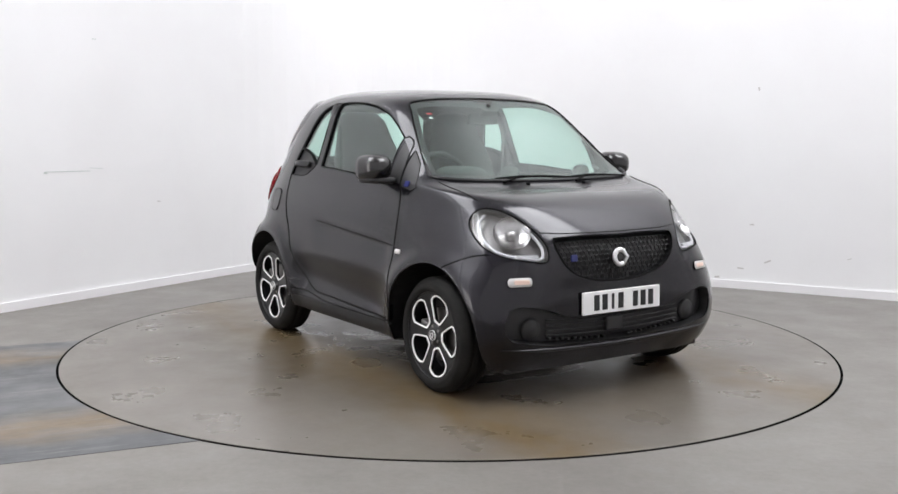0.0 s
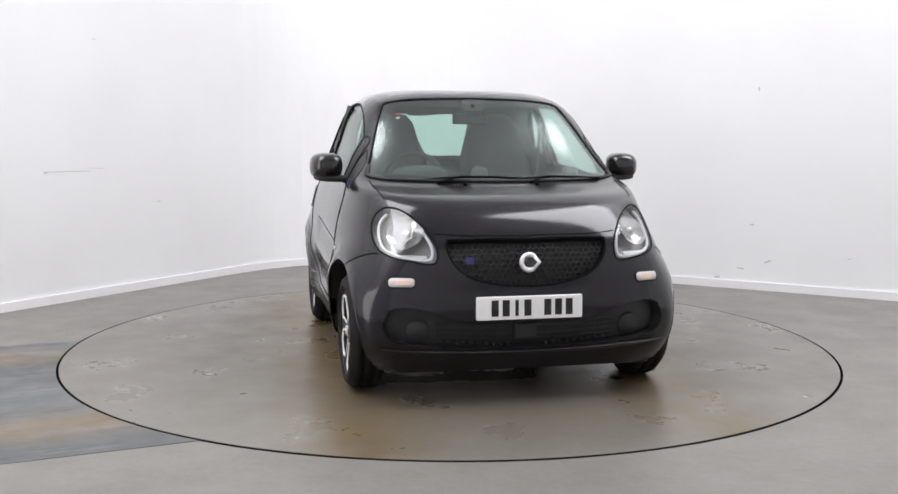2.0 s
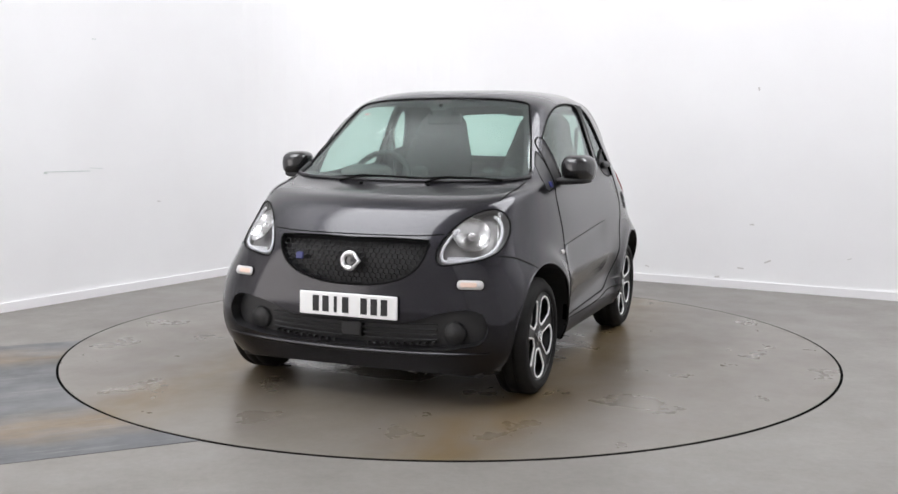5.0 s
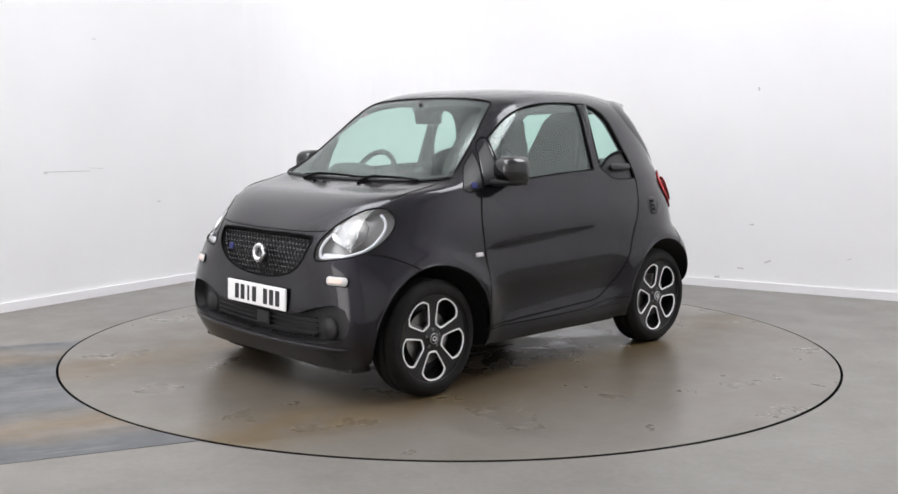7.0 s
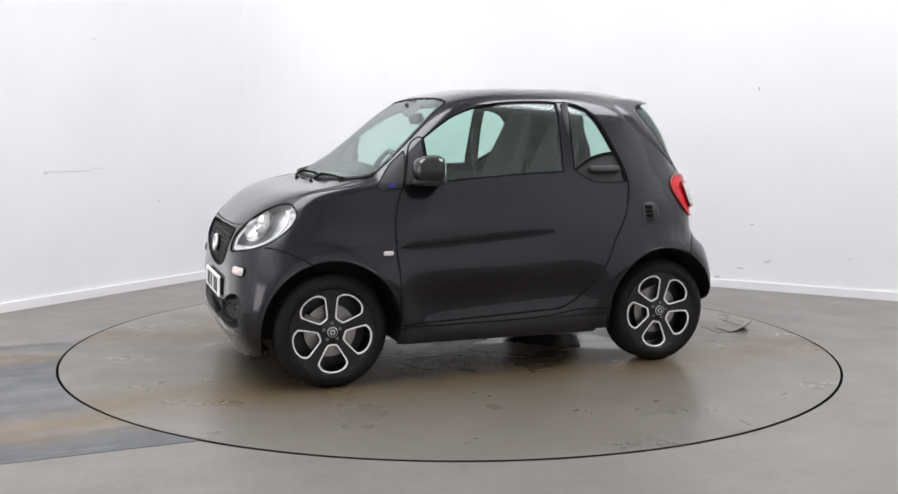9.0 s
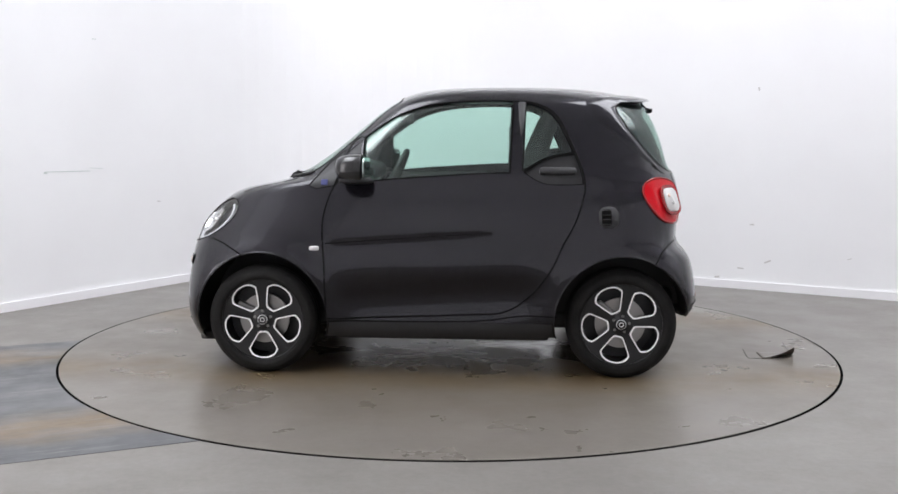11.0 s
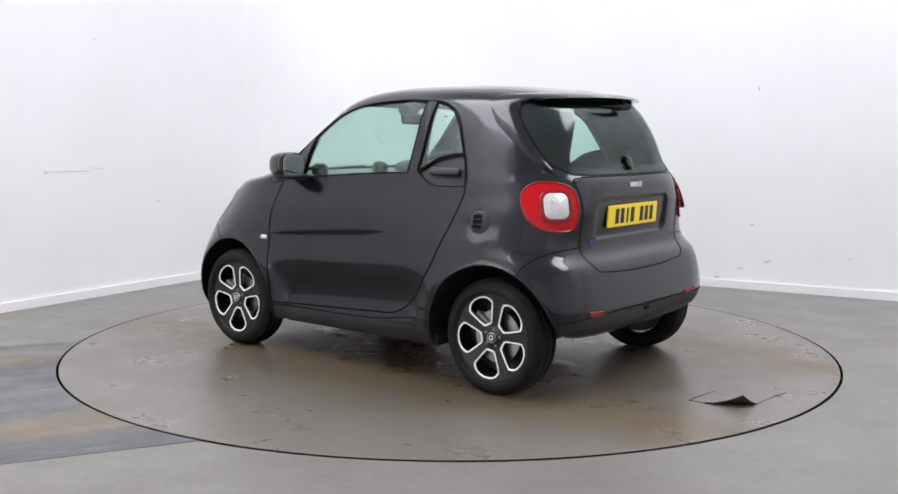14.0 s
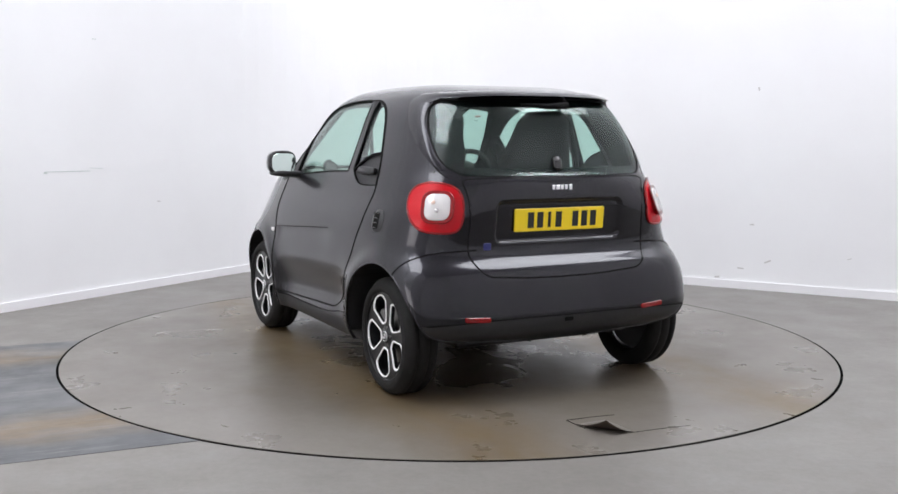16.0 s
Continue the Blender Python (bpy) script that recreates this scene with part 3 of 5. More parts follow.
def sort_panels():
    """Which panel each triangle belongs to."""
    x, y, z = CEN.T
    th, v = CT.T
    free = np.ones(len(TRI), bool)
    found = {}

    def take(name, mask):
        nonlocal free
        found[name] = mask & free
        free = free & ~mask

    def poly(key):
        p = OUT[key][1]
        view = OUT[key][0]
        if not OUT[key][2] and view in ("front", "rear"):
            p = np.vstack([p, [(-0.05, p[-1][1]), (-0.05, p[0][1])]])
        if view == "quarter":
            return inside(p, (x + y) * 0.70711, z)
        return inside(p, x, z) if view == "side" else inside(p, y, z)

    sideish = (y > 0.42) & (th > 0.45) & (th < 2.75)
    for wx in (WHEEL_X, -WHEEL_X):
        take("gone", found.get("gone", np.zeros(len(TRI), bool)) | ((y > 0.40) & (((np.hypot(x - wx, z - ARCH_Z) < ARCH_R) & (z > ARCH_Z - 0.08)) | ((np.abs(x - wx) < ARCH_R * 0.97) & (z < ARCH_Z)))))
    gone = (y > 0.40) & (((np.hypot(x - WHEEL_X, z - ARCH_Z) < ARCH_R) | (np.hypot(x + WHEEL_X, z - ARCH_Z) < ARCH_R)) | ((np.abs(np.abs(x) - WHEEL_X) < ARCH_R * 0.97) & (z < ARCH_Z)))
    rc = OUT["rear_cut"][1]
    gone |= (x < -0.95) & (z < np.interp(y, rc[:, 0], rc[:, 1]))
    found["gone"] = gone
    free = ~gone
    take("headlight", poly("headlight") & (th < 1.2) & (x > 0.9))
    take("tail_light", poly("tail_light") & (th > 2.0) & (x < -0.9))
    take("window_pane", poly("glass") & sideish)
    take("quarter", poly("quarter") & sideish)
    take("pod", poly("pod") & sideish)
    take("sail", poly("sail") & sideish)
    take("triangle", poly("triangle") & sideish)
    take("door", poly("door") & sideish)
    take("windscreen", poly("screen") & (th < 1.35) & (v > 8.6))
    take("grille", poly("grille") & (th < 0.8) & (x > 1.0))
    take("intake", poly("intake") & (th < 0.9) & (x > 0.9))
    take("rear_window", poly("rear_window") & (x < -0.8))
    take("tailgate", poly("tailgate") & (x < -0.9))
    be = OUT["bonnet_edge"][1]
    edge = np.interp(x, be[:, 0], be[:, 1])
    take("bonnet", (x > 0.7) & (y < edge) & (z > 0.765) & (th < 1.3))
    bf = OUT["bumper_f"][1][::-1]
    take("front_bumper", (x > 1.04) & (z < np.interp(x, bf[:, 0], bf[:, 1])) & (z > 0.0))
    va = OUT["valance"][1]
    take("valance", (x < -0.9) & (z < np.interp(y, va[:, 0], va[:, 1])))
    br = OUT["bumper_r"][1][::-1]
    take("rear_bumper", (x < -1.02) & (z < np.interp(x, br[:, 0], br[:, 1])))
    take("sill", (np.abs(x) < 0.62) & (z < 0.285))
    hs = OUT["hatch_side"][1]
    order = np.argsort(hs[:, 1])
    take("hatch_frame", (z > 1.05) & (x < np.interp(z, hs[order, 1], hs[order, 0])) & (x < -0.9))
    take("shell", free.copy())
    return found


PANELS = sort_panels()


def panel(name, key, material, parent, thick=0.010, inset=0.0, sides=(1, -1), label="", merged=True):
    """Panels of the skin with thickness and true shading; both halves in one mesh, or one of them."""
    mask = PANELS[key]
    tri = TRI[mask]
    used, inv = np.unique(tri, return_inverse=True)
    tri = inv.reshape(-1, 3)
    P = SP[used] - SN[used] * inset
    Q = P - SN[used] * thick
    verts, faces, nrm = [], [], []
    ed = {}
    for a, b, c in tri:
        for e in ((a, b), (b, c), (c, a)):
            ed[e] = 1
    rim = [e for e in ed if (e[1], e[0]) not in ed]
    mid = lambda i: P[i, 1] < 1e-4
    for s in sides:
        o = len(verts)
        k = len(P)
        verts += [(p[0], s * p[1], p[2]) for p in P] + [(p[0], s * p[1], p[2]) for p in Q]
        nrm += [(n[0], s * n[1], n[2]) for n in SN[used]] + [(-n[0], -s * n[1], -n[2]) for n in SN[used]]
        for a, b, c in tri:
            f = (o + a, o + b, o + c) if s > 0 else (o + c, o + b, o + a)
            faces.append(f)
            faces.append(tuple(i + k for i in reversed(f)))
        for a, b in rim:
            if mid(a) and mid(b):
                continue
            f = (o + b, o + a, o + a + k, o + b + k)
            faces.append(f if s > 0 else f[::-1])
    me = bpy.data.meshes.new(name)
    me.from_pydata(verts, [], faces)
    me.materials.append(material)
    for p in me.polygons:
        p.use_smooth = True
    me.normals_split_custom_set_from_vertices(nrm)
    ob = new(name, me)
    ob.parent = parent
    if label:
        tagged(ob, label)
    return ob


def on_skin(key, depth=0.0, s=1, step=1):
    t, v = SKIN[key].T
    p = surf(t, v) - normals(t, v) * OUTWARD * depth
    return [(q[0], s * q[1], q[2]) for q in p[::step]]


def seam(key, parent, s, radius=0.0046, depth=0.0018, name="shut_line", closed=None):
    shut = OUT[key][2] if closed is None else closed
    return part(name, tube(on_skin(key, depth, s), radius, 6, shut), M_SEAM, parent)


def place(view, a, b, out=0.0, s=1):
    """Pose on the skin, z axis outward and y axis up along it."""
    t, v = to_skin(view, np.array([(a, b)]))[0]
    p = surf(t, v)
    n = normals(np.array(t), np.array(v)) * OUTWARD
    p, n = Vector((p[0], s * p[1], p[2])), Vector((n[0], s * n[1], n[2]))
    m = n.to_track_quat("Z", "Y").to_matrix().to_4x4()
    return Matrix.Translation(p + n * out) @ m


# ---------- the car ----------
def paint_material():
    m = mat("black_metallic_car_paint", (0.006, 0.0055, 0.0065), 0.34, 0.75, Coat_Weight=1.0, Coat_Roughness=0.05, Coat_IOR=1.45, Specular_IOR_Level=0.0)
    n = Net(m)
    flake = n.noise(900, 2, 0.5)
    col = n.ramp(flake, (0.35, (0.0045, 0.0041, 0.0062)), (0.72, (0.0155, 0.0142, 0.0205)))
    dust = n.ramp(n.noise(3.5, 6, 0.65), (0.45, 0.0), (0.8, 0.05))
    n.base(n.mix(dust, col, (0.04, 0.037, 0.035)))
    n.link(n.ramp(n.noise(5, 5, 0.6), (0.3, 0.08), (0.75, 0.14)), n.b.inputs["Coat Roughness"])
    return m


def glass_material(name, tint, gloss_rough=0.0, facing=0.055, edge=0.75):
    m = bpy.data.materials.new(name)
    m.use_nodes = True
    t = m.node_tree
    t.nodes.clear()
    out, mix = t.nodes.new("ShaderNodeOutputMaterial"), t.nodes.new("ShaderNodeMixShader")
    clear, gloss, face = t.nodes.new("ShaderNodeBsdfTransparent"), t.nodes.new("ShaderNodeBsdfGlossy"), t.nodes.new("ShaderNodeLayerWeight")
    face.inputs[0].default_value = 0.5
    power, share = t.nodes.new("ShaderNodeMath"), t.nodes.new("ShaderNodeMath")
    power.operation, share.operation = "POWER", "MULTIPLY_ADD"
    power.inputs[1].default_value = 4.0
    share.inputs[1].default_value, share.inputs[2].default_value = edge, facing
    t.links.new(face.outputs["Facing"], power.inputs[0])
    t.links.new(power.outputs[0], share.inputs[0])
    clear.inputs[0].default_value = (*tint, 1)
    gloss.inputs["Roughness"].default_value = gloss_rough
    t.links.new(share.outputs[0], mix.inputs[0])
    t.links.new(clear.outputs[0], mix.inputs[1])
    t.links.new(gloss.outputs[0], mix.inputs[2])
    t.links.new(mix.outputs[0], out.inputs[0])
    return m


def rough_plastic(name, base, rough, grain=260):
    m = mat(name, base, rough)
    n = Net(m)
    lo = tuple(0.8 * c for c in base)
    hi = tuple(1.35 * c for c in base)
    n.base(n.ramp(n.noise(7, 6, 0.65), (0.3, lo), (0.75, hi)))
    n.bump(n.noise(grain, 3), 0.15, 0.002)
    return m


def tyre_material():
    m = mat("black_tyre_rubber", (0.022, 0.021, 0.020), 0.75, Specular_IOR_Level=0.25)
    n = Net(m)
    n.base(n.ramp(n.noise(9, 6, 0.7), (0.35, (0.005, 0.0048, 0.0047)), (0.8, (0.014, 0.013, 0.012))))
    n.bump(n.noise(150, 3), 0.2, 0.002)
    return m


M_PAINT = paint_material()
M_GLASS = glass_material("green_tinted_glass", (0.850, 0.950, 0.915), 0.15)
M_SCREEN_GLASS = glass_material("green_tinted_windscreen", (0.850, 0.950, 0.915), 0.16, 0.095, 0.5)
M_REAR_GLASS = glass_material("dark_rear_glass", (0.80, 0.905, 0.87), 0.10, 0.035, 0.35)
M_LENS = glass_material("clear_lens_plastic", (0.95, 0.955, 0.96), 0.06, 0.035, 0.25)
M_SEAM = mat("black_shut_line", (0.003, 0.003, 0.003), 0.7, Specular_IOR_Level=0.1)
M_BLACK = rough_plastic("black_textured_plastic", (0.010, 0.010, 0.011), 0.5)
M_GLOSSBLACK = mat("gloss_black_plastic", (0.008, 0.0075, 0.008), 0.2, 0.0, Coat_Weight=0.3)
M_FRIT = mat("black_glass_border", (0.006, 0.006, 0.007), 0.5, Specular_IOR_Level=0.1)
M_TYRE = tyre_material()
M_RIM = mat("gloss_black_alloy", (0.006, 0.006, 0.0065), 0.32)
M_ALLOY = mat("diamond_cut_alloy", (0.92, 0.91, 0.90), 0.40, 0.15)
M_CHROME = mat("bright_chrome", (0.62, 0.61, 0.60), 0.24, 1.0)
M_SILVER = mat("satin_silver", (0.78, 0.78, 0.79), 0.32, 0.85)
M_DISC = mat("brake_steel", (0.30, 0.29, 0.28), 0.38, 1.0)
M_RED = mat("red_lamp_plastic", (0.52, 0.004, 0.010), 0.10, Specular_IOR_Level=0.25)
M_DARKRED = mat("dark_red_reflector", (0.22, 0.004, 0.006), 0.15)
M_WHITELAMP = mat("clear_white_lamp", (0.58, 0.56, 0.55), 0.15, 0.0, Coat_Weight=0.6)
M_AMBER = mat("amber_lamp", (0.80, 0.60, 0.50), 0.2, 0.0, Coat_Weight=0.6)
M_GUIDE = mat("white_light_guide", (0.82, 0.82, 0.84), 0.3)
M_LAMPGREY = mat("grey_lamp_housing", (0.16, 0.155, 0.15), 0.35, 0.3)
M_LAMPCUP = mat("silvered_lamp_housing", (0.36, 0.35, 0.34), 0.30, 0.7)
M_PLATE_W = mat("white_plate", (0.90, 0.90, 0.89), 0.35)
M_PLATE_Y = mat("yellow_plate", (0.98, 0.72, 0.010), 0.35)
M_INK = mat("black_plate_ink", (0.010, 0.010, 0.011), 0.5)
M_BLUE = mat("blue_badge", (0.016, 0.022, 0.13), 0.4)
M_TRIM = rough_plastic("dark_grey_cabin_trim", (0.050, 0.049, 0.047), 0.7)
M_SEAT = rough_plastic("dark_seat_fabric", (0.040, 0.038, 0.038), 0.9, 500)
M_DASH = rough_plastic("grey_dashboard_fabric", (0.25, 0.245, 0.225), 0.85, 600)
M_LINING = rough_plastic("light_grey_roof_lining", (0.55, 0.55, 0.54), 0.9, 400)
M_MIRROR = mat("mirror_glass", (0.70, 0.80, 0.76), 0.02, 1.0)
M_STICK_R = mat("red_sticker", (0.7, 0.03, 0.05), 0.5)
M_STICK_W = mat("white_sticker", (0.8, 0.8, 0.8), 0.5)

car = tagged(new("car"), "small black two-door city car on the turntable", "car")


def strip(key, s, d0, d1, name, material, parent, closed):
    """The wall of a recess, along an outline from depth d0 to depth d1."""
    a, b = on_skin(key, d0, s), on_skin(key, d1, s)
    bm = bmesh.new()
    ra, rb = [bm.verts.new(p) for p in a], [bm.verts.new(p) for p in b]
    n = len(ra)
    for i in range(n if closed else n - 1):
        j = (i + 1) % n
        bm.faces.new((ra[i], ra[j], rb[j], rb[i]))
    return bm


def both(key, d0, d1, name, material, parent, closed=True, label=""):
    return part(name, join(strip(key, 1, d0, d1, name, material, parent, closed), strip(key, -1, d0, d1, name, material, parent, closed)), material, parent, label, True)


def super_ball(sx, sy, sz, n=2.6, seg=28, rings=18):
    """A rounded pod."""
    bm = bmesh.new()
    f = lambda c: math.copysign(abs(c) ** (2 / n), c)
    rows = []
    for i in range(rings + 1):
        a = -math.pi / 2 + math.pi * i / rings
        rows.append([bm.verts.new((sx * f(math.cos(a)) * f(math.cos(2 * math.pi * j / seg)), sy * f(math.cos(a)) * f(math.sin(2 * math.pi * j / seg)), sz * f(math.sin(a)))) for j in range(seg)])
    for r0, r1 in zip(rows, rows[1:]):
        for j in range(seg):
            k = (j + 1) % seg
            bm.faces.new((r0[j], r0[k], r1[k], r1[j]))
    bmesh.ops.remove_doubles(bm, verts=bm.verts[:], dist=1e-5)
    return bm


def rounded_plate(w, h, d, r, seg=6):
    """A rounded rectangle in the xy plane, d thick towards +z, with a soft front edge."""
    bm = bmesh.new()
    c = min(d * 0.4, 0.004)
    rows = []
    for z, g in ((0, 0), (d - c, 0), (d, -c)):
        row = []
        for qx, qy, a0 in ((1, 1, 0), (-1, 1, 90), (-1, -1, 180), (1, -1, 270)):
            for i in range(seg + 1):
                a = radians(a0 + 90 * i / seg)
                row.append(bm.verts.new((qx * (w / 2 - r) + (r + g) * math.cos(a), qy * (h / 2 - r) + (r + g) * math.sin(a), z)))
        rows.append(row)
    n = len(rows[0])
    for r0, r1 in zip(rows, rows[1:]):
        for j in range(n):
            k = (j + 1) % n
            bm.faces.new((r0[j], r0[k], r1[k], r1[j]))
    bm.faces.new(rows[0][::-1])
    bm.faces.new(rows[-1])
    return bm


def moved(bm, m):
    bm.transform(m)
    if m.determinant() < 0:
        bmesh.ops.reverse_faces(bm, faces=bm.faces[:])
    return bm


MIRROR_Y = Matrix.Diagonal((1, -1, 1, 1))


def body_panels():
    panel("body_shell", "shell", M_PAINT, car)
    bonnet = panel("bonnet", "bonnet", M_PAINT, car)
    bf = panel("front_bumper", "front_bumper", M_PAINT, car)
    br = panel("rear_bumper", "rear_bumper", M_PAINT, car)
    panel("rear_valance", "valance", M_BLACK, br, inset=0.004, label="matt black lower bumper plastic")
    gate = panel("tailgate", "tailgate", M_PAINT, car)
    frame_ = panel("hatch_frame", "hatch_frame", M_PAINT, gate)
    rear = panel("rear_window", "rear_window", M_REAR_GLASS, car, 0.004, 0.004, label="green-tinted rear window with black border")
    screen = panel("windscreen", "windscreen", M_SCREEN_GLASS, car, 0.004, 0.003, label="green-tinted windscreen with black border")
    for s in (1, -1):
        panel("sill", "sill", M_BLACK, car, inset=0.004, sides=(s,))
        door = panel("door", "door", M_PAINT, car, 0.03, sides=(s,))
        panel("window_pane", "window_pane", M_GLASS, door, 0.003, 0.008, sides=(s,), label="green-tinted side window")
        panel("quarter_pane", "quarter", M_GLASS, door, 0.003, 0.007, sides=(s,), label="green-tinted quarter window")
        pod = panel("handle_pod", "pod", M_BLACK, door, 0.02, 0.012, sides=(s,), label="black plastic handle recess")
        panel("sail_panel", "sail", M_BLACK, door, 0.01, 0.003, sides=(s,))
        panel("mirror_triangle", "triangle", M_BLACK, car, 0.01, 0.002, sides=(s,), label="black plastic trim triangle")
        seam("door", door, s, 0.0052)
        seam("glass", door, s, 0.0060, 0.003, "window_seal")
        seam("quarter", door, s, 0.0060, 0.003, "window_seal")
        seam("pod", door, s, 0.004)
        seam("triangle", car, s, 0.0035)
        # black rod on the crease paints its line of shade; there is no gap
        part("crease", tube(on_skin("crease", 0.0006, s), 0.0030, 6), M_SEAM, door)
        part("handle", moved(rounded_plate(0.19, 0.036, 0.020, 0.016), place("side", -0.60, 1.072, -0.004, s) @ pose(0, 0, 0, 0, 0, 0)), M_BLACK, pod, "matt black door handle", True)
        for key in ("bonnet_edge", "hatch_side", "bumper_f", "bumper_r", "headlight", "tail_light"):
            seam(key, car, s)
        seam("tailgate", gate, s)
        seam("grille", bonnet, s, 0.005, 0.001)
        seam("bonnet_front", bonnet, s, 0.0036, 0.0012)
        seam("sill", car, s, 0.004)
        seam("screen", screen, s, 0.007, 0.004, "window_seal")
        seam("rear_window", rear, s, 0.005, 0.003, "window_seal")
        # rolled lip of each wheel arch
        for key in ("arch_f", "arch_r"):
            part("arch_lip", tube(on_skin(key, 0.004, s), 0.006, 8), M_PAINT, car, smooth=True)
    # black painted borders behind the glass
    return bonnet, bf, br, gate, rear, screen


BONNET, BUMPER_F, BUMPER_R, GATE, REAR_GLASS, SCREEN = body_panels()


def border(key, view, shrink, parent, depth=0.0085):
    """The black printed band round a pane, between its outline and a smaller copy of it."""
    p = OUT[key][1]
    mid = np.array([0.0, p[:, 1].mean()])
    bms = []
    for s in (1, -1):
        bm = bmesh.new()
        inner = []
        for i, q in enumerate(p):
            a, b = p[max(i - 1, 0)], p[min(i + 1, len(p) - 1)]
            d = b - a
            d = d / max(np.linalg.norm(d), 1e-9)
            nrm = np.array([-d[1], d[0]])
            if nrm @ (mid - q) < 0:
                nrm = -nrm
            w = shrink(q)
            inner.append((max(q[0] + nrm[0] * w, 0.0) if q[0] > 1e-6 else 0.0, q[1] + nrm[1] * w))
        rows = []
        for k in (0, 1, 2, 3):
            line = to_skin(view, np.array([(1 - k / 3) * q + k / 3 * np.array(r) for q, r in zip(p, inner)]))
            pt = surf(line[:, 0], line[:, 1]) - normals(line[:, 0], line[:, 1]) * OUTWARD * depth
            rows.append([bm.verts.new((q[0], s * q[1], q[2])) for q in pt])
        for r0, r1 in zip(rows, rows[1:]):
            for i in range(len(r0) - 1):
                bm.faces.new((r0[i], r0[i + 1], r1[i + 1], r1[i]))
        bms.append(bm)
    return part("glass_border", join(*bms), M_FRIT, parent, smooth=True)


border("screen", "front", lambda q: 0.030 if q[1] < 1.4 else 0.030 + 0.022 * max(0.0, 1 - q[0] / 0.4), SCREEN)
border("rear_window", "rear", lambda q: 0.040 + 0.075 * min(1.0, max(0.0, (q[0] - 0.40) / 0.12)) * (q[1] > 1.075), REAR_GLASS)


# ---------- wheels ----------
RIM_R = 0.212


def loop_outline(grow=0.0):
    p = curve([(0.064, -0.018), (0.064, 0.018), (0.074, 0.030), (0.110, 0.052), (0.150, 0.074), (0.164, 0.075), (0.186, 0.061), (0.199, 0.040), (0.205, 0.018), (0.206, 0.0), (0.205, -0.018), (0.199, -0.040), (0.186, -0.061), (0.164, -0.075), (0.150, -0.074), (0.110, -0.052), (0.074, -0.030)], True, 0.006)
    c = p.mean(0)
    d = p - c
    return c + d * (1 + grow / 0.065)


def rim_face():
    from mathutils import geometry
    coords, edges, holes = [], [], []
    def add(pts):
        o = len(coords)
        coords.extend(Vector(q) for q in pts)
        edges.extend((o + i, o + (i + 1) % len(pts)) for i in range(len(pts)))
    add([(RIM_R * math.cos(a), RIM_R * math.sin(a)) for a in np.linspace(0, 2 * math.pi, 72, endpoint=False)])
    base = loop_outline(-0.001)
    for i in range(5):
        a = radians(90 + 36 + 72 * i)
        h = np.array([(x * math.cos(a) - y * math.sin(a), x * math.sin(a) + y * math.cos(a)) for x, y in base])
        holes.append(h)
        add(h)
    for r in (0.03, 0.055, 0.10, 0.14, 0.18):
        for a in np.linspace(0, 2 * math.pi, 30, endpoint=False):
            q = (r * math.cos(a), r * math.sin(a))
            if not any(inside(h, q[0], q[1]) for h in holes):
                coords.append(Vector(q))
    vs, _, fs, *_ = geometry.delaunay_2d_cdt(coords, edges, [], 0, 1e-5)
    bm = bmesh.new()
    dish = lambda r: -0.010 - 0.012 * math.cos(min(r / RIM_R, 1) * math.pi / 2) if r > 0.05 else -0.014
    bv = [bm.verts.new((v[0], dish(math.hypot(v[0], v[1])), v[1])) for v in vs]
    for f in fs:
        c = sum((Vector(vs[i]) for i in f), Vector((0, 0))) / len(f)
        if c.length < RIM_R and not any(inside(h, c.x, c.y) for h in holes):
            bm.faces.new([bv[i] for i in f])
    bmesh.ops.delete(bm, geom=[v for v in bm.verts if not v.link_faces], context="VERTS")
    bmesh.ops.recalc_face_normals(bm, faces=bm.faces[:])
    if sum(f.normal.y for f in bm.faces) < 0:
        bmesh.ops.reverse_faces(bm, faces=bm.faces[:])
    ext = bmesh.ops.extrude_face_region(bm, geom=bm.faces[:])
    bmesh.ops.translate(bm, verts=[g for g in ext["geom"] if isinstance(g, bmesh.types.BMVert)], vec=(0, -0.022, 0))
    bmesh.ops.recalc_face_normals(bm, faces=bm.faces[:])
    return bm


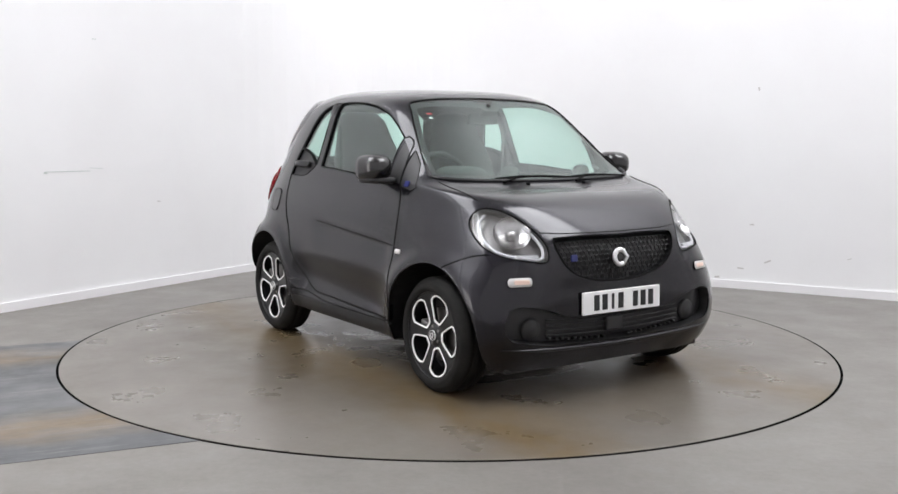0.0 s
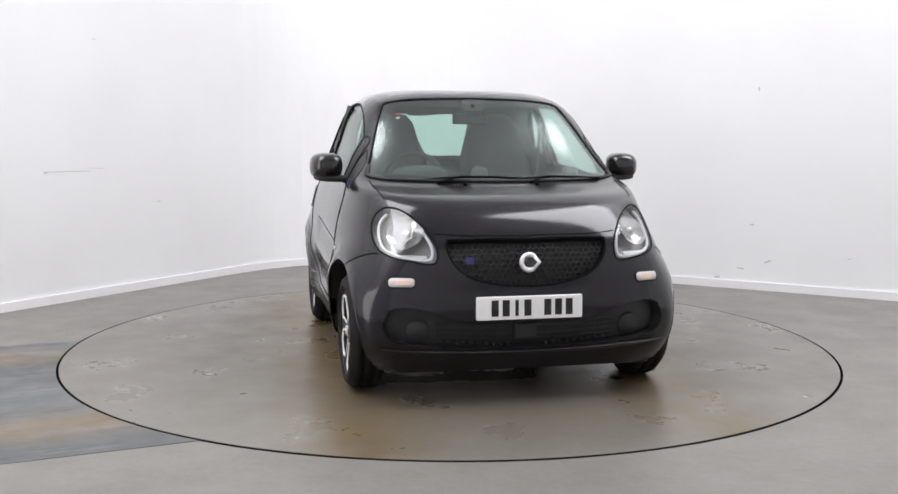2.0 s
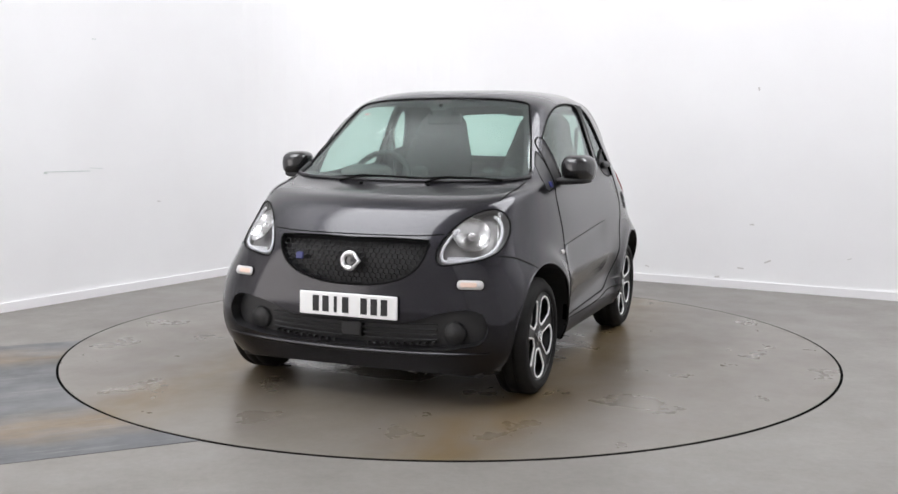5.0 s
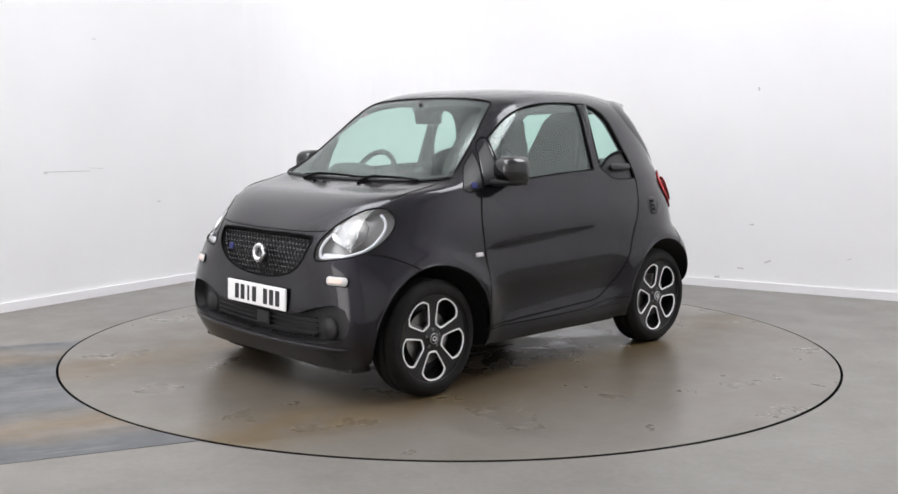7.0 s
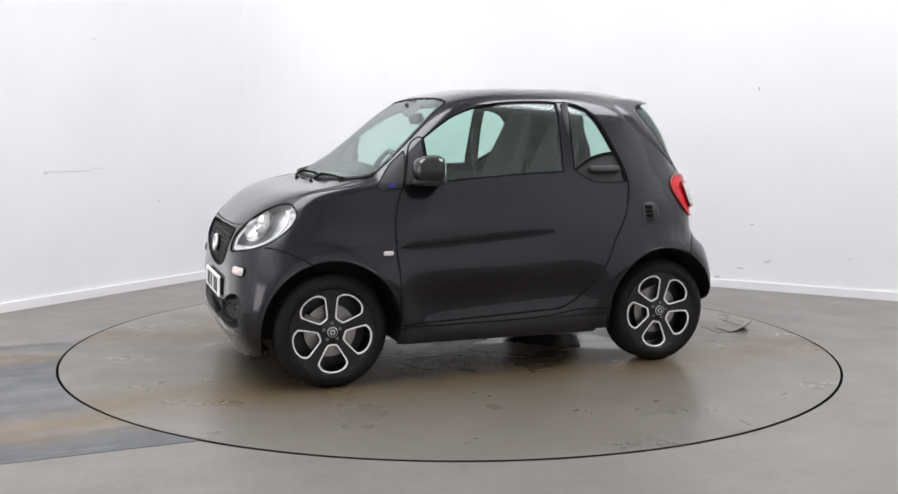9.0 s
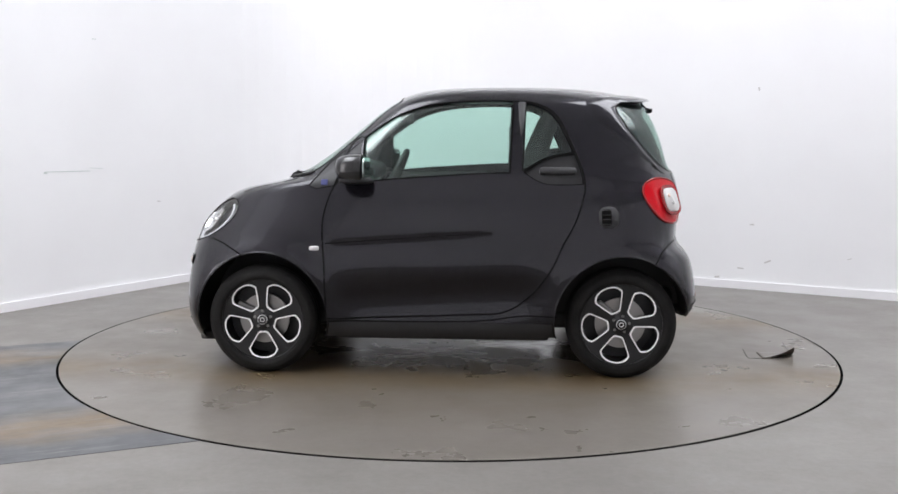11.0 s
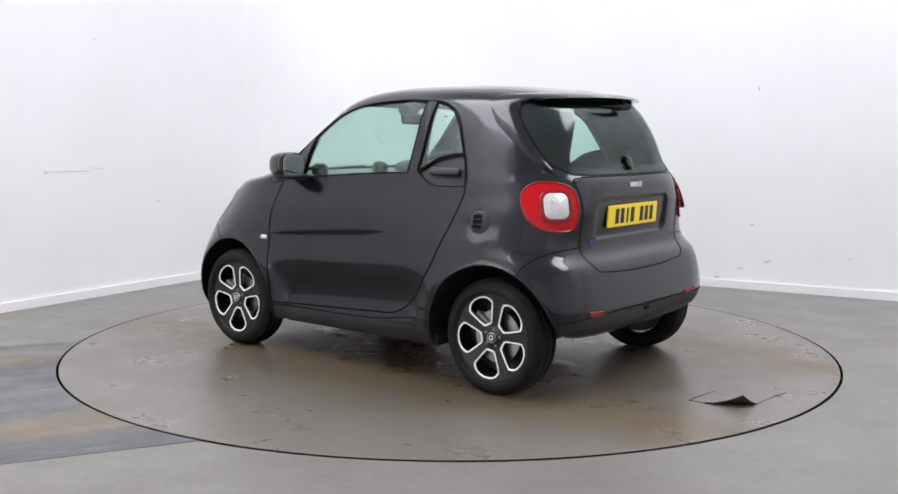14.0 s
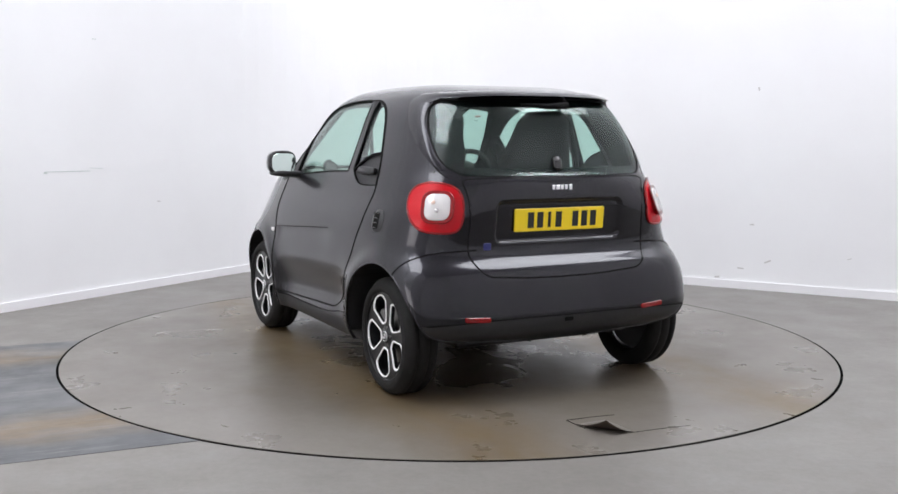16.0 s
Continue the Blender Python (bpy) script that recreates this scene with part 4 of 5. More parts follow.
def wheel_parts(width):
    """One wheel, its face towards +y, hub at the origin."""
    wheel = part("wheel", rim_face(), M_RIM, car, "gloss black alloy wheel with five silver-edged openings")
    h = width / 2
    R = WHEEL_R
    y0 = 0.004
    prof = [(0.205, -2 * h + 0.01), (0.235, -2 * h), (0.262, -2 * h + 0.006), (R - 0.006, -2 * h + 0.02), (R, -2 * h + 0.035), (R, -h - 0.035), (R - 0.006, -h - 0.031), (R - 0.006, -h - 0.025), (R, -h - 0.021), (R, -h + 0.021), (R - 0.006, -h + 0.025), (R - 0.006, -h + 0.031), (R, -h + 0.035), (R, -0.035), (R - 0.004, -0.022), (0.266, -0.008), (0.256, y0), (0.252, y0), (0.240, y0 + 0.004), (0.222, y0 + 0.002), (0.214, -0.004), (0.205, -0.016)]
    tyre = part("tyre", lathe(prof, 72, "Y", True), M_TYRE, wheel, "black rubber tyre", True)
    part("barrel", lathe([(0.2135, -0.004), (0.210, -0.010), (0.203, -0.03), (0.196, -0.10), (0.196, -2 * h + 0.02)], 48), M_RIM, wheel, smooth=True)
    part("rim_edge", lathe([(0.2145, -0.006), (0.2150, -0.002), (0.2115, -0.004), (0.2110, -0.009)], 64, "Y", True), M_RIM, wheel, smooth=True)
    part("brake_disc", lathe([(0.02, -0.060), (0.132, -0.060), (0.132, -0.072), (0.02, -0.072)], 40, "Y", True), M_DISC, wheel, "bare steel brake disc")
    part("caliper", box(0.10, 0.05, 0.07, pose(0.10, -0.062, 0.045, 0, -25, 0), 0.012), M_LAMPGREY, wheel)
    part("backing", lathe([(0.19, -0.105), (0.02, -0.105), (0.02, -0.108), (0.19, -0.108)], 32, "Y", True), M_BLACK, wheel)
    base = loop_outline(0.0)
    inner = loop_outline(-0.0068)
    for i in range(5):
        a = radians(90 + 36 + 72 * i)
        bm = bmesh.new()
        rows = []
        for src, dy in ((loop_outline(0.001), 0.0), (base, 0.004), (inner, 0.003), (inner, -0.003)):
            row = []
            for x, y in src:
                r = math.hypot(x, y)
                d = -0.010 - 0.012 * math.cos(min(r / RIM_R, 1) * math.pi / 2)
                row.append(bm.verts.new((x * math.cos(a) - y * math.sin(a), d + dy, x * math.sin(a) + y * math.cos(a))))
            rows.append(row)
        n = len(rows[0])
        for r0, r1 in zip(rows, rows[1:]):
            for j in range(n):
                k = (j + 1) % n
                bm.faces.new((r0[j], r0[k], r1[k], r1[j]))
        bmesh.ops.recalc_face_normals(bm, faces=bm.faces[:])
        part("spoke_edge", bm, M_ALLOY, wheel, "diamond-cut silver edging")
        b = math.radians(90 + 72 * i)
        part("wheel_bolt", lathe([(0.001, -0.006), (0.0075, -0.007), (0.0085, -0.016)], 10), M_LAMPGREY, wheel).location = (0.043 * math.cos(b), -0.006, 0.043 * math.sin(b))
    cap = part("hub_cap", lathe([(0.001, -0.004), (0.022, -0.005), (0.026, -0.012), (0.027, -0.022)], 32), M_GLOSSBLACK, wheel, smooth=True)
    part("cap_ring", lathe([(0.0075, -0.005), (0.0085, -0.0025), (0.0125, -0.0025), (0.0135, -0.005)], 24, "Y", True), M_SILVER, wheel)
    part("cap_rim", lathe([(0.0225, -0.0055), (0.0235, -0.0035), (0.0255, -0.0045), (0.0262, -0.0115)], 24, "Y", True), M_SILVER, wheel)
    return wheel


def liner_y(wx, a):
    """How far out an arch liner may reach without passing the skin."""
    t, v = to_skin("side", np.array([(wx + (ARCH_R + 0.004) * math.cos(a), ARCH_Z + (ARCH_R + 0.004) * math.sin(a))]))[0]
    return min(0.850, float(surf(t, v)[1]) - 0.009)


def wheels():
    first = wheel_parts(0.170)
    spin = 0
    for sx, y in ((1, 0.812), (-1, 0.800)):
        for s in (1, -1):
            m = pose(sx * WHEEL_X, s * y, WHEEL_Z, 0, 0, 0 if s > 0 else 180) @ pose(0, 0, 0, 0, [1, 16, -11, 0][spin], 0)
            spin += 1
            if sx == 1 and s == 1:
                first.matrix_basis = m
            else:
                made = {}
                for o in (first, *first.children):
                    made[o] = o.copy()
                    scene.collection.objects.link(made[o])
                    made[o].parent = made.get(o.parent, o.parent)
                made[first].matrix_basis = m
    # liners inside the arches
    for wx in (WHEEL_X, -WHEEL_X):
        for s in (1, -1):
            bm = bmesh.new()
            rows = []
            for outer in (False, True):
                rows.append([bm.verts.new((wx + (ARCH_R + 0.004) * math.cos(a), s * (liner_y(wx, a) if outer else 0.40), ARCH_Z + (ARCH_R + 0.004) * math.sin(a))) for a in np.linspace(-0.25 if wx > 0 else -0.1, math.pi + (0.25 if wx > 0 else -0.12), 30)])
            for i in range(29):
                bm.faces.new((rows[0][i], rows[0][i + 1], rows[1][i + 1], rows[1][i]))
            bm.faces.new(rows[0])
            part("arch_liner", bm, M_BLACK, car, smooth=False)


wheels()


# ---------- underside and cabin ----------
def cabin():
    part("floor_pan", join(box(2.20, 0.82, 0.10, pose(0.14, 0, 0.235), 0.02), box(1.14, 1.50, 0.11, pose(0, 0, 0.235), 0.02), box(0.5, 0.96, 0.14, pose(-1.00, 0, 0.36), 0.03)), M_BLACK, car)
    part("cabin_floor", join(box(1.05, 1.30, 0.03, pose(0.0, 0, 0.36)), box(1.9, 0.78, 0.028, pose(-0.2, 0, 0.361))), M_TRIM, car)
    # bulkheads keep daylight out of the front and rear wells
    part("bulkhead", box(0.03, 1.36, 0.30, pose(0.80, 0, 0.82)), M_TRIM, car)
    part("bulkhead", box(0.03, 1.30, 0.30, pose(-0.98, 0, 0.85)), M_TRIM, car)
    dash = part("dashboard", join(box(0.32, 1.20, 0.16, pose(0.64, 0, 0.945, 0, -4, 0), 0.05, 4), box(0.2, 1.22, 0.34, pose(0.58, 0, 0.78, 0, 12, 0), 0.05, 3)), M_DASH, car, "grey fabric dashboard", True)
    part("instrument_pod", super_ball(0.10, 0.15, 0.055), M_TRIM, dash, smooth=True).location = (0.52, -0.35, 1.035)
    for y in (0.10, -0.02):
        part("dash_gauge", super_ball(0.045, 0.045, 0.045), M_TRIM, dash, smooth=True).location = (0.53, y + (0.40 if y > 0 else 0), 1.04)
    # right-hand steering wheel
    a = np.linspace(0, 2 * math.pi, 40, endpoint=False)
    m = pose(0.36, -0.35, 0.985, 0, 66, 0)
    rimw = tube([(0.18 * math.cos(t), 0.18 * math.sin(t), 0) for t in a], 0.016, 10, True)
    hub = join(super_ball(0.07, 0.06, 0.03), box(0.05, 0.34, 0.016, pose(0, 0, 0), 0.006), box(0.17, 0.04, 0.016, pose(0.09, 0, 0), 0.006))
    part("steering_wheel", moved(join(rimw, hub), m), M_TRIM, car, smooth=True)
    for s in (1, -1):
        seat = part("seat", moved(box(0.50, 0.48, 0.16, None, 0.06, 4), pose(0.0, s * 0.345, 0.55, 0, -6, 0)), M_SEAT, car, "dark fabric seat with built-in headrest", True)
        bm = bmesh.new()
        rows = []
        for z, w, d in ((0.50, 0.21, 0.085), (0.62, 0.235, 0.085), (0.80, 0.24, 0.080), (0.98, 0.240, 0.070), (1.08, 0.236, 0.060), (1.16, 0.212, 0.055), (1.24, 0.185, 0.052), (1.33, 0.162, 0.045), (1.375, 0.12, 0.035), (1.39, 0.07, 0.02)):
            x = -0.27 - 0.36 * (z - 0.5)
            rows.append([bm.verts.new((x + d * math.copysign(abs(math.cos(t)) ** 0.7, math.cos(t)), s * 0.345 + w * math.copysign(abs(math.sin(t)) ** 0.6, math.sin(t)), z)) for t in np.linspace(0, 2 * math.pi, 24, endpoint=False)])
        for r0, r1 in zip(rows, rows[1:]):
            for i in range(24):
                bm.faces.new((r0[i], r0[(i + 1) % 24], r1[(i + 1) % 24], r1[i]))
        bm.faces.new(rows[0][::-1])
        bm.faces.new(rows[-1])
        part("backrest", bm, M_SEAT, seat, smooth=True)
        belt = part("belt_strap", tube([(-0.36, s * 0.615, 1.30), (-0.37, s * 0.60, 1.05), (-0.37, s * 0.59, 0.7)], 0.012, 6), M_TRIM, car)
        # light door card behind the glass line and pillar trim
        part("door_card", box(0.95, 0.03, 0.50, pose(-0.05, s * 0.715, 0.76, s * -4, 0, 0), 0.012), M_TRIM, car)
        part("b_pillar", tube([(-0.405, s * 0.688, 1.06), (-0.412, s * 0.652, 1.25), (-0.415, s * 0.602, 1.425)], 0.020, 8), M_BLACK, car, "black window pillar", True)
    for s in (1, -1):
        part("rear_side_trim", box(0.36, 0.03, 0.42, pose(-0.93, s * 0.60, 0.88), 0.01), M_TRIM, car)
    part("rear_shelf", box(0.62, 1.22, 0.30, pose(-0.88, 0, 0.78), 0.03), M_TRIM, car)
    part("headlining", box(1.05, 0.92, 0.02, pose(-0.35, 0, 1.455), 0.008), M_LINING, car, "pale grey roof lining")
    mir = part("rear_view_mirror", join(box(0.03, 0.21, 0.065, pose(0.235, 0.0, 1.345, 0, 8, 0), 0.014, 3), tube([(0.25, 0, 1.37), (0.30, 0, 1.43)], 0.011)), M_TRIM, car)
    part("sensor_cover", moved(rounded_plate(0.12, 0.09, 0.05, 0.025), pose(0.285, 0, 1.42, 0, -140, 0) @ pose(0, 0, 0, 0, 0, 90)), M_TRIM, car)


cabin()


# ---------- lamps, grille, badges, plates ----------
def hex_mesh(view, keep, pitch, depth, radius, y1, z0, z1):
    """A honeycomb of thin bars that follows the skin."""
    segs = set()
    for i in range(-2, int(y1 / pitch) + 3):
        for j in range(0, int((z1 - z0) / (pitch * 0.866)) + 2):
            cy, cz = (i + 0.5 * (j % 2)) * pitch, z0 + j * pitch * 0.866
            c = [(round(cy + pitch / 1.732 * math.sin(k * math.pi / 3), 4), round(cz + pitch / 1.732 * math.cos(k * math.pi / 3), 4)) for k in range(6)]
            for k in range(6):
                e = tuple(sorted((c[k], c[(k + 1) % 6])))
                if all(q[0] > -0.001 and keep(*q) for q in e):
                    segs.add(e)
    nodes = sorted({q for e in segs for q in e})
    sk = to_skin(view, np.array(nodes))
    P = surf(sk[:, 0], sk[:, 1]) - normals(sk[:, 0], sk[:, 1]) * OUTWARD * depth
    at = {q: p for q, p in zip(nodes, P)}
    verts, faces = [], []
    for a, b in segs:
        for s in (1, -1):
            p, q = Vector(at[a]), Vector(at[b])
            p.y *= s
            q.y *= s
            d = (q - p).normalized()
            u = d.cross(Vector((1, 0, 0))).normalized() * radius
            w = Vector((radius * 1.6, 0, 0))
            o = len(verts)
            for c in (p, q):
                verts += [tuple(c + u), tuple(c + w), tuple(c - u), tuple(c - w)]
            for k in range(4):
                l = (k + 1) % 4
                faces.append((o + k, o + l, o + 4 + l, o + 4 + k))
    me = bpy.data.meshes.new("grille_mesh")
    me.from_pydata(verts, [], faces)
    return me


def char_bars(plate, face, width, heights, sign):
    """Plain dark bars in place of the characters."""
    x = -0.19
    for i in range(7):
        if i == 4:
            x += 0.045
        bm = box(0.034 if i != 2 else 0.016, heights, 0.0016)
        part("character_bar", moved(bm, face @ pose(x + 0.02, 0, 0.0088)), M_INK, plate)
        x += 0.053


def front_details():
    g = OUT["grille"][1]
    poly = np.vstack([g, [(-0.05, 0.552), (-0.05, 0.772)]])
    panel("grille", "grille", M_BLACK, BUMPER_F, 0.006, 0.045, label="black honeycomb front grille")
    both("grille", 0.0, 0.05, "grille_surround", M_BLACK, BUMPER_F, False)
    me = hex_mesh("front", lambda a, b: bool(inside(poly, np.float64(a), np.float64(b))), 0.028, 0.016, 0.0026, 0.41, 0.550, 0.78)
    me.materials.append(M_BLACK)
    ob = new("grille_mesh", me)
    ob.parent = BUMPER_F
    q = OUT["intake"][1]
    panel("lower_intake", "intake", M_BLACK, BUMPER_F, 0.006, 0.055, label="black recessed lower air intake")
    both("intake", 0.0, 0.06, "intake_surround", M_BLACK, BUMPER_F, False)
    for i in range(1, 5):
        z = 0.285 + 0.024 * i
        pts = []
        for y in np.linspace(-0.44, 0.44, 21):
            t, v = to_skin("front", np.array([(abs(y), z - 0.012 + 0.03 * (y / 0.6) ** 2)]))[0]
            p = surf(t, v)
            pts.append((p[0] - 0.040, y, p[2]))
        part("intake_slat", tube(pts, 0.0045, 6), M_BLACK, BUMPER_F)
    # row of small teeth on the intake's lower lip
    for i in range(24):
        y = -0.42 + 0.84 * i / 23
        if abs(y) < 0.07:
            continue
        part("intake_tooth", box(0.03, 0.012, 0.012, pose(1.375 - 0.05 * (y / 0.7) ** 2, y, 0.277 + 0.028 * (y / 0.5) ** 2), 0.003, 1), M_BLACK, BUMPER_F)
    part("radar_box", box(0.03, 0.11, 0.075, pose(1.358, -0.005, 0.335), 0.01), M_BLACK, BUMPER_F)
    # bright chrome emblem: an open ring with an arrow
    em = place("front", 0.0, 0.664, -0.004)
    arc = [(0.036 * math.cos(a), 0.036 * math.sin(a), 0.010) for a in np.linspace(radians(62), radians(298), 26)]
    base = moved(lathe([(0.001, 0.000), (0.05, 0.0), (0.05, 0.004), (0.001, 0.006)], 40, "Z"), em)
    emblem = part("emblem", base, M_GLOSSBLACK, BONNET)
    emblem.parent = BUMPER_F
    part("emblem_ring", moved(join(tube(arc, 0.0125, 10), tube([(0.018, 0.036, 0.010), (0.050, 0.0, 0.010), (0.018, -0.036, 0.010)], 0.010, 8)), em), M_SILVER, BUMPER_F, "plain silver ring emblem", True)
    part("blue_badge", moved(rounded_plate(0.040, 0.034, 0.006, 0.007), place("front", 0.282, 0.676, -0.012, -1)), M_BLUE, BUMPER_F, "small blue badge")
    # number plate
    face = pose(1.408, 0, 0.4545, 90, 0, 90) @ pose(0, 0, 0, -1.5, 0, 0)
    plate = part("number_plate", moved(rounded_plate(0.52, 0.111, 0.008, 0.008), face), M_PLATE_W, BUMPER_F, "white front number plate with plain dark bars")
    char_bars(plate, face, 0.52, 0.076, 1)
    part("plate_mount", moved(rounded_plate(0.50, 0.095, 0.02, 0.008), face @ pose(0, 0, -0.020)), M_BLACK, BUMPER_F)
    for s in (1, -1):
        # headlamp: grey housing, chrome bowl, light guide, clear lens
        lamp = panel("headlight", "headlight", M_LENS, car, 0.003, 0.001, sides=(s,), label="clear headlight with chrome reflector and white light strip")
        panel("lamp_housing", "headlight", M_LAMPCUP, lamp, 0.004, 0.050, sides=(s,))
        part("lamp_wall", strip("headlight", s, 0.004, 0.052, "", None, None, True), M_LAMPGREY, lamp)
        m = place("front", 0.570, 0.805, -0.040, s)
        bowl = lathe([(0.001, -0.012), (0.024, -0.010), (0.055, 0.002), (0.080, 0.018), (0.090, 0.030)], 32, "Z")
        part("reflector", moved(bowl, m), M_CHROME, lamp, "chrome reflector bowl", True)
        part("bulb_cover", moved(super_ball(0.022, 0.022, 0.022, 2.0, 16, 10), m @ pose(0, 0, 0.012)), M_CHROME, lamp, smooth=True)
        for k in range(5):
            part("reflector_facet", moved(box(0.004, 0.052, 0.016, pose(-0.028 + 0.014 * k, 0, 0.006), 0.001, 1), m), M_CHROME, lamp)
        # light guide: a U along the outer, lower and inner sides
        o = OUT["headlight"][1]
        c = o.mean(0)
        n = len(o)
        inner = c + (o - c) * 0.84
        path = [tuple(q) for q in inner if not (q[1] > c[1] + 0.055 and q[0] < c[0] + 0.055)]
        far = max(range(len(path)), key=lambda i: math.dist(path[i], path[i - 1]))
        path = path[far:] + path[:far]
        sk = to_skin("front", np.array(path))
        P = surf(sk[:, 0], sk[:, 1]) - normals(sk[:, 0], sk[:, 1]) * OUTWARD * 0.016
        part("light_guide", tube([(p[0], s * p[1], p[2]) for p in P], 0.0075, 8), M_GUIDE, lamp, "white light strip", True)
        part("indicator_block", moved(rounded_plate(0.12, 0.022, 0.012, 0.008), place("front", 0.545, 0.697, -0.022, s)), M_SILVER, lamp, smooth=False)
        # position lamp under the headlight, fog lamp cover
        m = place("front", 0.603, 0.581, -0.002, s)
        dr = part("position_lamp", moved(rounded_plate(0.122, 0.042, 0.008, 0.018), m), M_WHITELAMP, BUMPER_F, "small clear position lamp", True)
        part("amber_insert", moved(rounded_plate(0.078, 0.022, 0.003, 0.009), m @ pose(-0.008 * s, 0, 0.0075)), M_AMBER, dr)
        part("lamp_rim", moved(rounded_plate(0.130, 0.050, 0.004, 0.021), m @ pose(0, 0, 0)), M_SEAM, dr)
        m = place("front", 0.525, 0.345, -0.054, s)
        part("fog_lamp_cover", moved(lathe([(0.001, 0.022), (0.030, 0.020), (0.040, 0.012), (0.052, 0.014), (0.056, 0.0)], 28, "Z"), m), M_BLACK, BUMPER_F, "round black fog lamp cover", True)
        # washer jet and wipers at the foot of the screen
        part("washer_jet", moved(super_ball(0.010, 0.010, 0.008), place("top", 0.90, 0.19, 0.004, s)), M_SEAM, BONNET, smooth=True)
    # lower lip
    lip = []
    for y in np.linspace(-0.70, 0.70, 29):
        t, v = to_skin("front", np.array([(abs(y), 0.240 + 0.03 * (y / 0.7) ** 2)]))[0]
        p = surf(t, v)
        lip.append((p[0] + 0.004, y, p[2]))
    part("bumper_lip", tube(lip, [0.011 * min(1, 0.15 + (14 - abs(i - 14)) / 6) for i in range(29)], 8), M_PAINT, BUMPER_F, smooth=True)
    part("front_undertray", box(0.10, 1.30, 0.05, pose(1.27, 0, 0.165), 0.015), M_BLACK, BUMPER_F, "matt black lower spoiler")
    for y0, y1 in ((-0.36, 0.13), (0.13, 0.56)):
        pts = []
        for k in range(13):
            y = y0 + (y1 - y0) * k / 12
            t, v = to_skin("front", np.array([(abs(y), 1.024 + 0.004 * math.sin(math.pi * k / 12))]))[0]
            p = surf(t, v) + normals(np.array(t), np.array(v)) * OUTWARD * (0.008 + 0.006 * math.sin(math.pi * k / 12))
            pts.append((p[0], y, p[2]))
        blade = part("wiper", tube(pts, 0.007, 6), M_SEAM, car, "black windscreen wiper")
        arm = part("wiper_arm", tube([(0.875, y0 + 0.03, 1.014), (pts[6][0] + 0.02, pts[6][1] - 0.10, pts[6][2] + 0.004), pts[6]], 0.006, 6), M_SEAM, blade)
    part("cowl", tube([(p[0] + 0.004, p[1], p[2] + 0.002) for p in (on_skin("screen", 0.0, -1)[60::-3] + on_skin("screen", 0.0, 1)[0:60:3])], 0.010, 6), M_BLACK, car)
    part("inspection_disc", moved(lathe([(0.001, 0.001), (0.026, 0.001), (0.026, 0.0), (0.001, 0.0)], 20, "Z"), place("front", 0.445, 1.085, -0.010)), M_TRIM, SCREEN, "small round paper disc")
    part("red_sticker", moved(rounded_plate(0.034, 0.014, 0.001, 0.003), place("front", 0.44, 1.375, -0.009, -1)), M_STICK_R, SCREEN)
    part("white_sticker", moved(rounded_plate(0.022, 0.014, 0.001, 0.003), place("front", 0.445, 1.352, -0.009, -1)), M_STICK_W, SCREEN)


front_details()


